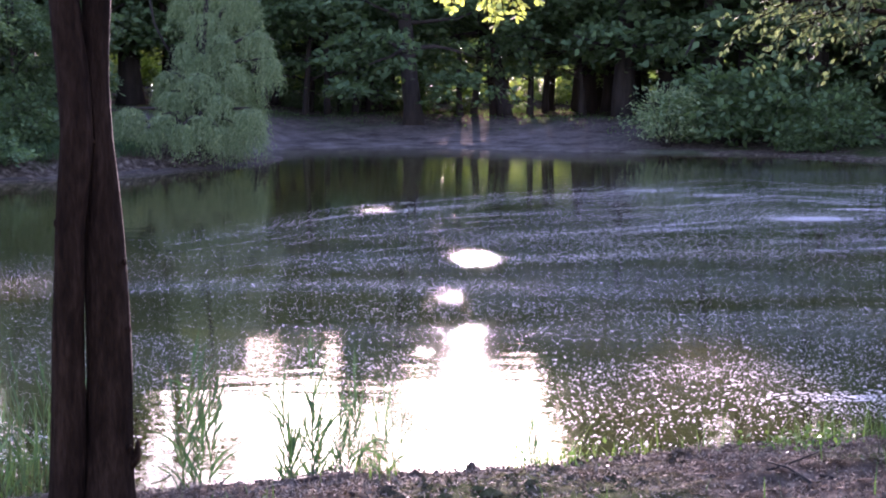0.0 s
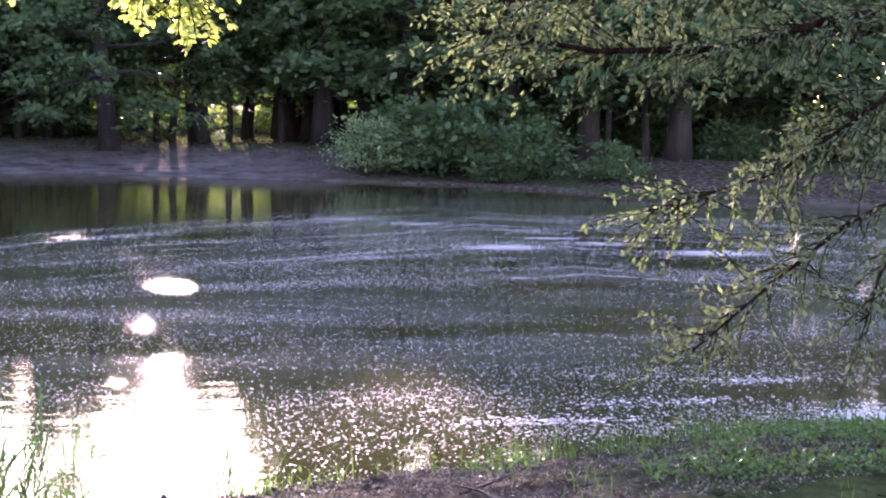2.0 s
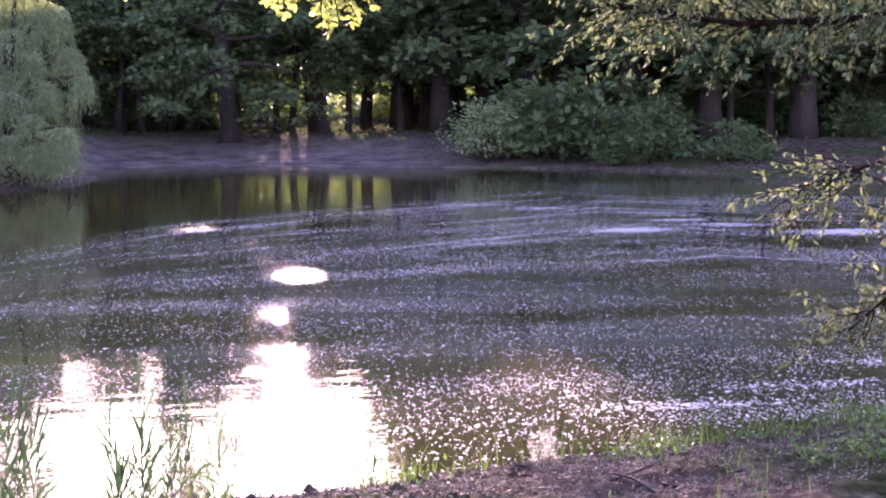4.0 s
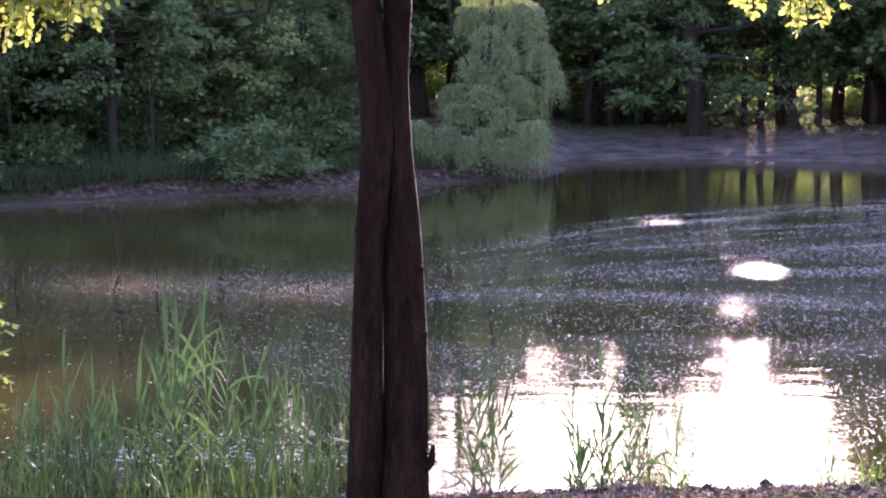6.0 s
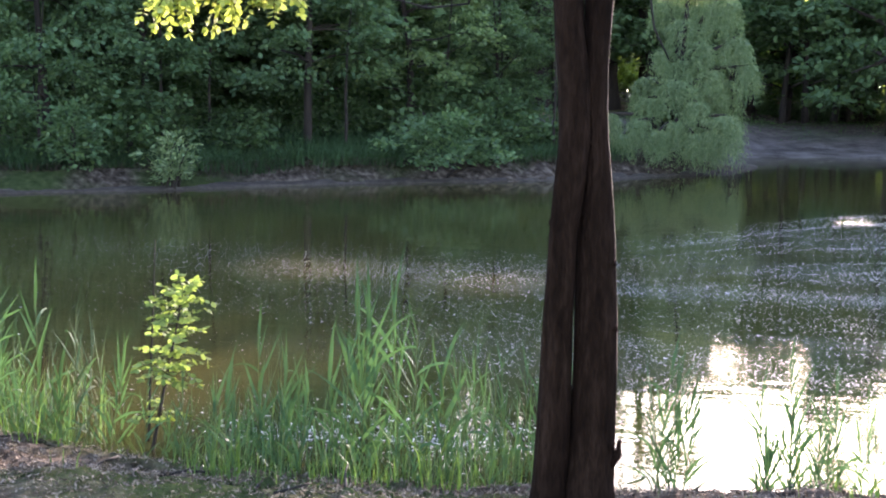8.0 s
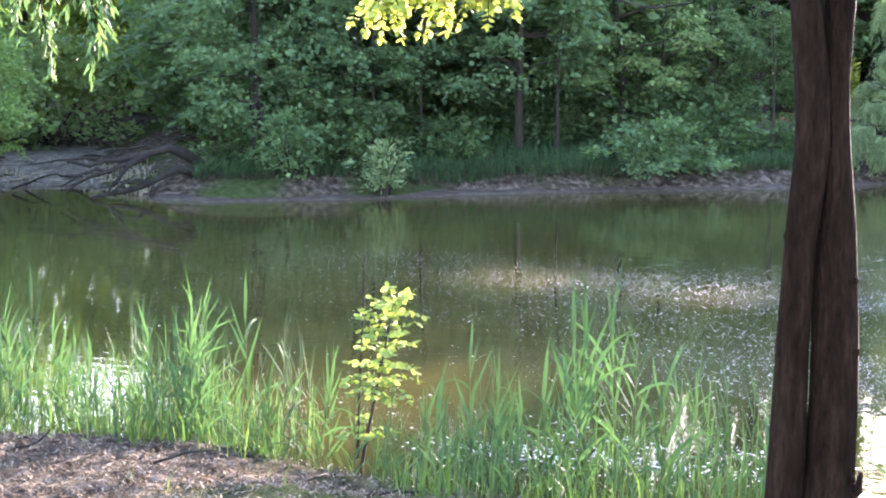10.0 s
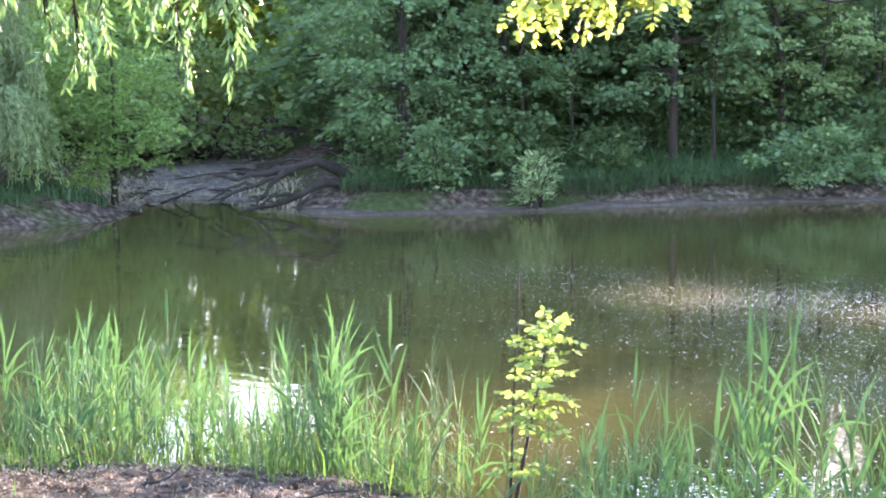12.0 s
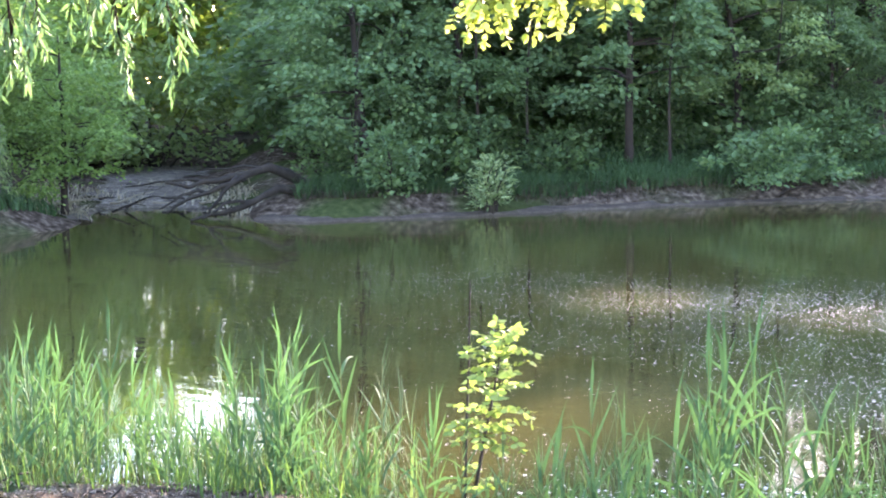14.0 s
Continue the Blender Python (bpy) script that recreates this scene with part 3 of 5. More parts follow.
# bushes: a spreading one over the bank, one at the water's edge
def bush(name, seed, height, spread, low, leaf, count, mat, at, label, turn=0, width=0.62, clumps=60, tight=0.2):
    g = np.random.default_rng(seed)
    bm = bmesh.new()
    cc = []
    for k in range(9):
        w = g.uniform(0, 6.283)
        pts = branch_path((g.normal() * 0.06, g.normal() * 0.06, -0.1), (math.cos(w) * spread / height, math.sin(w) * spread / height, 1.0), height * g.uniform(0.7, 1.05), seed * 7 + k, 0.3, 5, 0.3)
        tube(bm, pts, [0.022 * (1 - 0.15 * j) for j in range(6)], 5)
        cc += [q for q in pts[2:] if q[2] > low]
    for k in range(clumps):
        w, h = g.uniform(0, 6.283), g.uniform()
        rad = spread * math.sqrt(g.uniform(0.1, 1)) * (0.6 + 0.4 * math.sin(math.pi * min(1, h + 0.2)))
        cc.append(np.array([math.cos(w) * rad, math.sin(w) * rad, low + (height - low) * h * (1 - 0.35 * (rad / spread) ** 2)]))
    cc = np.array(cc)
    idx = g.integers(len(cc), size=count)
    off = g.normal(size=(count, 3)) * np.array([tight, tight, tight * 0.4])
    c = cc[idx] + off
    c[:, 2] = np.maximum(c[:, 2], low * 0.6)
    along = unit(c * np.array([1, 1, 0.2])) + g.normal(size=(count, 3)) * 0.5 + np.array([0, 0, -0.2])
    root = new(name)
    part("wood", finish("wood", bm, M_BARK_FAR), root)
    part("foliage", poly_mesh("foliage", leaf_quads(c, along, g.uniform(0.6, 1.3, count) * leaf, width, g), mat), root)
    root.matrix_world = pose(at[0], at[1], on_ground(at[0], at[1]), 0, 0, turn)
    return tagged(root, label, "bush")


bush("maple_bush", 61, 1.15, 1.3, 0.2, 0.1, 3400, M_LEAF, (-8.4, 26.6), "green bush spreading its boughs over the bank", clumps=22, tight=0.14)
bush("willow_bush", 62, 1.0, 0.26, 0.05, 0.12, 800, M_WILLOW, (-11.75, 22.75), "small pale green bush at the water's edge", width=0.3, clumps=20, tight=0.09)
bush("alder_bush", 65, 1.1, 0.55, 0.05, 0.1, 1500, M_LEAF, (-13.3, 22.2), "green bush at the foot of the fallen tree", clumps=30, tight=0.14)
undergrowth = "undergrowth of the wood"
g = np.random.default_rng(63)
ub = tagged(bush("undergrowth_bush", 64, 1.2, 0.9, 0.2, 0.13, 1600, M_LEAF_DARK, (-13.2, 23.6), "low dark green undergrowth bush"), group=undergrowth)
for k in range(30):
    x, y = along_bank(((k % 15) + g.uniform(0, 0.8)) / 15, g.uniform(1.5, 3.6) if k < 15 else g.uniform(5.0, 9.0))
    again(ub, x, y, g.uniform(0, 360), g.uniform(0.55, 1.0) if k < 15 else g.uniform(1.0, 1.5))

# ---- far bank: park trees with dark trunks, light between them ----
far_group = "park trees on the far bank"
fp = []
for k, (h, sp, lo, cnt, r, cl, lean) in enumerate([(6.4, 2.4, 2.4, 8000, 0.21, 100, -0.12), (6.0, 2.1, 2.5, 6500, 0.1, 80, -0.1), (10.5, 3.0, 1.6, 5600, 0.3, 110, 0.0), (7.4, 2.6, 0.6, 7000, 0.27, 100, 0.0)]):
    x, y = [(1.76, 43.9), (0.48, 44.0), (11.3, 38.4), (-0.8, 41.6)][k]
    fp.append(tree_thing(["lime_tree", "lime_tree", "oak_tree", "oak_tree"][k], *broadleaf(41 + k, h, sp, lo, 0.25 if k == 2 else 0.2, cnt, r, cl, lean, 0.6, 0.65), M_LEAF_DARK,
                         (x, y), "dark park tree in shade with a bare lower trunk", "tree", far_group, 30 * k, 1.0))
g = np.random.default_rng(33)
for x, y, k in [(0.85, 44.6, 1), (1.45, 44.8, 1), (2.45, 44.4, 1), (4.0, 44.5, 1), (3.0, 46, 1), (-3.9, 43.8, 1), (-3.3, 44.4, 1), (-2.2, 47, 3), (-5.2, 44.8, 0), (-2.6, 45.3, 1), (-1.6, 47.6, 3), (-3.0, 48.4, 1), (-7.4, 44.6, 0), (-11.0, 45.2, 2), (-5.9, 48.2, 0), (-0.6, 48.6, 1), (1.9, 48.4, 1), (-4.9, 49.6, 1), (5.2, 44.6, 2), (5.6, 46.6, 2), (7.2, 41.6, 2), (7.3, 46.5, 2), (13.5, 37.7, 2), (12.8, 38.2, 1), (11.9, 38.6, 1), (5.0, 43, 2), (6.4, 44.5, 2),
                (8.2, 42, 2), (9.6, 40, 2), (4.3, 47, 2), (-6.8, 45.5, 0), (-8.2, 47, 2), (-10.5, 46, 2), (-13, 47, 2), (-16, 46, 2), (-19, 45, 2), (-22, 44, 2)]:
    again(fp[k], x, y, g.uniform(0, 360), g.uniform(0.97, 1.14))
for x, y, sz in [(-10.7, 43.6, 1.05), (-13.6, 43.0, 1.15), (-17.0, 42.5, 1.2), (-11.8, 47.0, 1.25), (16.0, 40.5, 1.1), (18.8, 39.0, 1.25), (21.5, 38.0, 1.3), (24.5, 36.5, 1.3), (14.2, 42.5, 1.0)]:
    again(fp[2], x, y, 40 * sz, sz)
for k in range(9):
    again(fp[2], 15.2 + 2.2 * k + g.uniform(-0.5, 0.5), 38.6 - 0.5 * k + g.uniform(-1, 5), g.uniform(0, 360), g.uniform(0.75, 1.1))
for x, y, sz in ((-9.2, 45.5, 1.2), (-13.2, 49.0, 1.35), (-14.6, 48.0, 1.3), (-11.8, 48.6, 1.3)):
    again(fp[2], x, y, 40 * sz, sz)
# limes added behind the others to block sun from the water at right
for x, y in ((4.9, 50.0), (5.9, 48.2)):
    again(fp[1], x, y, 30 * x, 1.5)
# limes added further back to hide mirrored sky where crown leaves are cut
for x, y, sz in ((-6.7, 60.0, 1.38), (-5.4, 60.6, 1.42), (-4.2, 60.0, 1.36), (-3.0, 60.5, 1.4)):
    again(fp[1], x, y, 80 * x, sz)
tree_thing("hornbeam_tree", *broadleaf(47, 10.2, 0.85, 1.2, 0.2, 6500, 0.12, 90, 0.0, 0.5), M_LEAF_DARK, (-2.2, 46.2), "tall slender tree among the park trees", "tree", far_group)
# more limes, added to keep the sun off the brown water at left
for x, y in ((-6.6, 46.2), (-5.1, 46.8), (-4.0, 46.0), (-6.0, 49.5), (-3.1, 46.6)):
    again(fp[1], x, y, 50 * x, 1.12)
# trees added behind the right-hand bank to put the water there in shade
for k in range(16):
    again(fp[2 + (k % 3 == 1)], 5.0 + 0.72 * k + g.uniform(-0.3, 0.3), 46.5 + 2.6 * (k % 3) - 0.3 * k, g.uniform(0, 360), g.uniform(1.0, 1.2))
for k in range(9):
    again(fp[2 if k > 4 else 1], 3.5 + 2.0 * k + g.uniform(-0.6, 0.6), 48 + g.uniform(-1, 2), g.uniform(0, 360), g.uniform(0.8, 1.1))

park = "bushes of the far bank"
pb = tagged(bush("park_bush", 71, 1.5, 1.3, 0.1, 0.17, 1700, M_LEAF_DARK, (9.5, 38.6), "dark rounded bush on the far bank"), group=park)
for x, y, sz in ((5.9, 38.0, 0.7), (6.9, 37.4, 1.2), (7.9, 37.2, 1.35), (9.0, 36.0, 0.95), (8.3, 35.6, 0.5), (10.8, 34.6, 0.6)):
    again(pb, x, y, 70 * x, sz)
for k in range(16):
    x = 6.4 + 1.05 * k + g.uniform(-0.5, 0.5)
    again(pb, x, 39.8 - 0.3 * max(0, x - 12) + g.uniform(-1, 2.5), g.uniform(0, 360), g.uniform(0.5, 1.05))
for x, y in ((13.4, 42.0), (12.2, 41.5), (16.2, 40.2), (17.6, 38.8), (19.0, 37.8)):
    again(pb, x, y, 20 * x, 1.25)
for k in range(7):
    again(pb, -8.0 + 1.15 * k, 47.5 + g.uniform(-1, 1), g.uniform(0, 360), g.uniform(0.5, 0.75))
for k in range(5):
    again(pb, -4.5 + 1.7 * k, 46.5 + g.uniform(-1, 1), g.uniform(0, 360), g.uniform(0.2, 0.35))
bush("pale_bush", 72, 1.5, 0.9, 0.25, 0.11, 2400, M_WILLOW, (5.3, 37.0), "pale leaning bush on the far bank", width=0.4)
lit = tagged(bush("sunlit_bush", 73, 2.4, 1.8, 0.1, 0.22, 2000, M_LEAF_SUN, (-4.5, 54), "bush beyond the trees, in the sun and coloured brighter for it"), group="sunlit bushes beyond the trees")
for k in range(22):
    low_ = 6 <= k <= 10
    again(lit, -16 + 2.2 * k + g.uniform(-0.7, 0.7), 54 + g.uniform(-2, 3) - max(0, k - 10) * 0.5, g.uniform(0, 360), g.uniform(0.42, 0.6) if low_ else g.uniform(0.7, 1.25))
for k in range(9):
    again(lit, -1.6 + 0.9 * k, 52.5 + 2.5 * (k % 2) + g.uniform(-0.5, 0.5), g.uniform(0, 360), g.uniform(0.4, 0.55))

for k in range(12):
    again(lit, -13 + 2.9 * k + g.uniform(-0.6, 0.6), 68 + g.uniform(-1, 2), g.uniform(0, 360), g.uniform(1.0, 1.2))

# distant woods all round, far behind everything else
g = np.random.default_rng(81)
k = 62000
w = np.where(np.arange(k) < 45000, g.uniform(0, 6.283, k), g.uniform(1.15, 2.2, k))
rr = g.uniform(62, 82, k)
top = 6.5 + 2.5 * np.sin(w * 7) + 1.5 * np.sin(w * 17 + 1) + 3.0
top = np.where(np.abs(np.sin((w - 1.57) / 2)) < 0.16, 6.4 + 0.7 * np.sin(w * 40), top)
c = np.stack([np.cos(w) * rr, 12 + np.sin(w) * rr, 0.9 + (top - 0.5) * g.uniform(0, 1, k) ** 0.8], 1)
c = c + 0.8 * np.stack([wobble(c[:, 0], c[:, 2], 1), wobble(c[:, 1], c[:, 2], 2), wobble(c[:, 0], c[:, 1], 3)], 1)
tagged(new("distant_woods", poly_mesh("distant_woods", leaf_quads(c, g.normal(size=(k, 3)) + np.array([0, 0, -0.3]), g.uniform(0.5, 1.1, k), 0.7, g), M_LEAF)),
       "belt of distant green woods round the park", "woods", kind="stuff")

# ---- left point and inlet ----
point = "trees on the point by the inlet"
alder = tree_thing("alder_tree", *broadleaf(29, 6.0, 1.9, 0.5, 0.12, 12000, 0.1, 95, 0.04, 0.5), M_ALDER, (-20.2, 17.9), "light green tree on the point beside the inlet", "tree", point)
for x, y, sz in [(-18.3, 20.15, 0.66), (-22.6, 22.8, 0.9), (-20.2, 15.6, 0.8)]:
    again(alder, x, y, 90 * sz, sz)
far_alder = tree_thing("alder_tree", *broadleaf(28, 6.2, 2.0, 0.4, 0.19, 4200, 0.1, 85, 0.04, 0.5), M_ALDER, (-25.6, 26.4), "light green tree at the head of the inlet", "tree", point)
for x, y, sz in [(-25.0, 23.6, 0.9), (-27.2, 29, 1.1), (-28.0, 33.0, 1.9), (-24.5, 34.0, 1.45), (-31.0, 30.0, 1.9)]:
    again(far_alder, x, y, 90 * sz, sz)
for k, (x, y, sz, far) in enumerate([(-22.5, 16.6, 0.85, 0), (-19.4, 15.2, 0.7, 0), (-21.4, 18.6, 0.9, 0), (-24, 17, 1.0, 1), (-28.5, 30, 1.1, 1),
                                     (-28, 25, 1.1, 1), (-30, 20, 1.1, 1), (-18.6, 30, 1.0, 1), (-25.2, 27.6, 0.7, 1),
                                     (-21.0, 31.5, 0.9, 1), (-26.6, 24.5, 0.8, 1)]):
    ob = again(far_alder if far else alder, x, y, 77 * k, sz, "green tree beside the inlet")
    ob["group"] = point
POINT_HEADS = [(0.9 * math.cos(2.4 * k) * (1 - k / 30), 0.9 * math.sin(2.4 * k) * (1 - k / 30), 1.3 + 0.17 * k, 0.36 + 0.08 * math.sin(k), 1.1) for k in range(18)]
w2 = tree_thing("willow_tree", *willow(6, 4.4, 0.3, 0.085, POINT_HEADS), M_WILLOW, (-18.5, 17.4), "grey-green willow on the low point", "tree", turn=70)

beyond = tagged(bush("sunlit_bush", 74, 4.6, 2.6, 0.3, 0.26, 3600, M_LEAF_SUN, (-29.5, 35.5), "tall bush beyond the inlet, in the sun and coloured brighter for it", clumps=110, tight=0.4), group="sunlit bushes beyond the inlet")
for x, y, sz in [(-26.0, 36.5, 1.2), (-33.5, 33.0, 1.2), (-36.0, 28.0, 1.1), (-22.5, 37.0, 1.0), (-31.0, 39.0, 1.5)]:
    again(beyond, x, y, 60 * sz, sz)

inlet = "bushes at the head of the inlet"
ib = tagged(bush("inlet_bush", 66, 1.9, 1.3, 0.1, 0.13, 2600, M_LEAF_PALE, (-24.3, 26.8), "pale green bush at the head of the inlet"), group=inlet)
for k, (x, y, sz) in enumerate([(-24.6, 33.0, 1.0), (-25.2, 25.4, 1.1), (-22.6, 33.6, 1.0), (-26.5, 27.5, 1.4), (-24.0, 29.5, 1.5), (-27.5, 26, 1.5), (-19.0, 16.2, 0.5), (-18.6, 14.6, 0.5)]):
    again(ib, x, y, 50 * k, sz)

# dead tree fallen from the bank into the inlet's mouth: two trunks and forking limbs
fallen = new("fallen_tree")
DEAD_LIMBS = [("trunk", [(0.55, 0.5, 0.5), (0.0, 0.0, 0.81), (-0.35, -0.05, 0.7), (-0.8, -0.1, 0.61), (-1.27, -0.2, 0.53), (-1.62, -0.3, 0.62)], 0.085),
         ("trunk", [(0.6, 0.3, 0.42), (0.13, 0.0, 0.46), (-0.25, -0.15, 0.27), (-0.7, -0.3, 0.12), (-1.25, -0.4, 0.02)], 0.085),
         ("limb", [(-0.3, -0.05, 0.71), (-0.6, -0.2, 0.56), (-0.9, -0.25, 0.46), (-1.25, -0.35, 0.36), (-1.6, -0.5, 0.14)], 0.05),
         ("limb", [(-0.5, -0.1, 0.66), (-0.75, -0.25, 0.42), (-0.85, -0.3, 0.28), (-0.97, -0.4, 0.08)], 0.045),
         ("limb", [(-0.8, -0.1, 0.61), (-1.3, 0.1, 0.64), (-1.8, 0.2, 0.6), (-2.3, 0.3, 0.53)], 0.03),
         ("limb", [(-1.0, -0.2, 0.43), (-1.25, -0.3, 0.44), (-1.5, -0.4, 0.33), (-1.72, -0.4, 0.2)], 0.03),
         ("limb", [(-0.25, -0.15, 0.27), (-0.5, -0.3, 0.3), (-0.85, -0.5, 0.16), (-1.05, -0.6, 0.05)], 0.04),
         ("limb", [(-0.05, 0.0, 0.8), (-0.4, 0.25, 0.83), (-0.75, 0.35, 0.78), (-1.2, 0.4, 0.74)], 0.028)]
for k, (nm, line, r) in enumerate(DEAD_LIMBS):
    bm = bmesh.new()
    g = np.random.default_rng(90 + k)
    pts = [np.array(q) for q in line]
    pts = [v for a_, b_ in zip(pts, pts[1:]) for v in (a_, 0.5 * (a_ + b_) + g.normal(size=3) * 0.025)] + [pts[-1]]
    tube(bm, pts, [r * (1.0 - 0.72 * j / (len(pts) - 1)) for j in range(len(pts))], 8, 0.45)
    for q in range(2):
        tw = branch_path(pts[3 + q], (-0.8, g.normal() * 0.4, g.uniform(-0.6, 0.4)), g.uniform(0.2, 0.5), 190 + 10 * k + q, 0.7, 5)
        tube(bm, tw, [max(r * 0.22 * (1 - 0.17 * j), 0.004) for j in range(6)], 5)
    part(nm, finish(nm, bm, M_DEAD), fallen)
fallen.matrix_world = pose(-15.04, 21.35, 0.0, 0, 0, 35.25)
tagged(fallen, "fallen dead tree with bare dark limbs at the inlet", "dead tree")

# pale silt that fills the inlet, with an uneven edge
M_FLAT = rough_mat("dried_silt", [(0.3, (0.025, 0.021, 0.016)), (0.5, (0.08, 0.07, 0.056)), (0.7, (0.21, 0.19, 0.155))], 5.0, 8, 0.9, 0.9, 0.08, (0.6, 1.2, 1), 30)
sx, sy = np.meshgrid(np.arange(-26, -14.5, 0.16), np.arange(19.5, 31.5, 0.16))
sd = inlet_distance(sx, sy) + 0.45 * wobble(sx * 1.4, sy * 1.4, 61)
ok = (sd < 1.1) & (shore_distance(sx, sy) > -0.25)
sz = ground_height(sx, sy) + 0.03
idx = -np.ones(sx.shape, int)
idx[ok] = np.arange(ok.sum())
cell = ok[:-1, :-1] & ok[:-1, 1:] & ok[1:, 1:] & ok[1:, :-1]
quads = np.stack([idx[:-1, :-1], idx[:-1, 1:], idx[1:, 1:], idx[1:, :-1]], -1)[cell]
me = bpy.data.meshes.new("silt_flat")
me.from_pydata(np.stack([sx, sy, sz], -1)[ok].tolist(), [], quads.tolist())
me.materials.append(M_FLAT)
me.polygons.foreach_set("use_smooth", [True] * len(me.polygons))
tagged(new("silt_flat", me), "pale dried silt filling the inlet behind the fallen tree", "silt", kind="structure")
# driftwood and broken stalks on the silt
drift_wood = "driftwood in the inlet"
g = np.random.default_rng(97)
for k in range(16):
    f = g.uniform(0, 0.45) ** 1.3
    x, y = -17.2 - 6.6 * f + g.normal() * 0.9, 21.2 + 8.6 * f + g.normal() * 0.6
    w, L = g.normal() * 0.5 + 0.6, g.uniform(0.3, 1.1)
    bm = bmesh.new()
    tube(bm, branch_path((x, y, max(on_ground(x, y), 0.0) + 0.05), (math.cos(w), math.sin(w), g.uniform(-0.02, 0.15)), L, 800 + k, 0.4, 5), [0.022, 0.02, 0.017, 0.013, 0.01, 0.006], 6, 0.3)
    tagged(new("driftwood", finish("driftwood", bm, M_DRY if k % 3 == 0 else M_DEAD)), "weathered driftwood branch on the pale silt", "driftwood", drift_wood)

# crown leaves cut away so low sun lights a pond stretch, glint spots and reeds
SUN_WAY = np.array([math.sin(radians(SUN_SIDE)) * math.cos(radians(SUN_UP)), math.cos(radians(SUN_SIDE)) * math.cos(radians(SUN_UP)), math.sin(radians(SUN_UP))])
g = np.random.default_rng(98)
for ob in list(scene.objects):
    if ob.type != "MESH" or ob.parent is None or ob.name.split(".")[0] not in ("crown", "foliage") or not -14 < ob.parent.matrix_basis.translation.x < 6:
        continue
    m = np.array(ob.parent.matrix_basis)
    v = np.empty(len(ob.data.vertices) * 3, np.float32)
    ob.data.vertices.foreach_get("co", v)
    v = v.reshape(-1, 4, 3)
    c = v.mean(1) @ m[:3, :3].T + m[:3, 3]
    hole = np.zeros(len(c), bool)
    for cx_, cy_, cz_, wx, wy, slant in ((-5.2, 14.5, 0.0, 1.8, 0.9, 0.5), (-2.75, 7.4, 0.45, 1.0, 2.6, 0.0), (-1.05, 21.9, 0.0, 0.5, 0.5, 0.0), (0.3, 16.8, 0.01, 0.45, 0.7, 0.3), (0.02, 13.7, 0.01, 0.22, 0.3, 0.0)):
        q = c - SUN_WAY * ((c[:, 2] - cz_) / SUN_WAY[2])[:, None]
        u, w = q[:, 0] - cx_ + slant * (q[:, 1] - cy_), q[:, 1] - cy_ + 0.12 * np.sin(q[:, 0] * 3)
        hole |= (w / wy) ** 2 + (u / wx) ** 2 < (1 if cz_ == 0 else g.uniform(0, 1.3, len(c)))
    if ob.parent.name.startswith("willow"):
        hole &= g.uniform(size=len(c)) < 0.5
    if hole.any():
        ob.data = poly_mesh(ob.data.name, v[~hole], ob.data.materials[0])

# ---- twin-stemmed locust tree on the near bank, its boughs above the view ----
locust = new("black_locust_tree")
TX, TY = -1.442, 6.165
ACROSS = Vector((0.978, 0.208, 0))
TRUNK_Z = [0.074, 0.208, 0.352, 0.577, 0.829, 1.073, 1.397, 1.558, 1.801, 2.035, 2.233, 2.35, 2.818, 3.538, 4.348, 5.248]
STEMS = [([-0.104, -0.097, -0.091, -0.078, -0.073, -0.068, -0.054, -0.038, -0.016, -0.025, -0.048, -0.055, -0.117, -0.315, -0.63, -0.945],
          [0.108, 0.09, 0.072, 0.072, 0.0675, 0.0639, 0.0621, 0.0648, 0.0675, 0.0666, 0.0603, 0.0603, 0.0612, 0.054, 0.045, 0.0315], -0.027),
         ([0.058, 0.063, 0.068, 0.08, 0.09, 0.087, 0.077, 0.077, 0.07, 0.059, 0.067, 0.068, 0.09, 0.252, 0.54, 0.9],
          [0.1485, 0.1332, 0.1134, 0.1017, 0.0947, 0.0907, 0.0837, 0.0711, 0.054, 0.054, 0.0558, 0.0603, 0.0612, 0.054, 0.045, 0.0315], 0.027)]
base_z = on_ground(TX, TY)
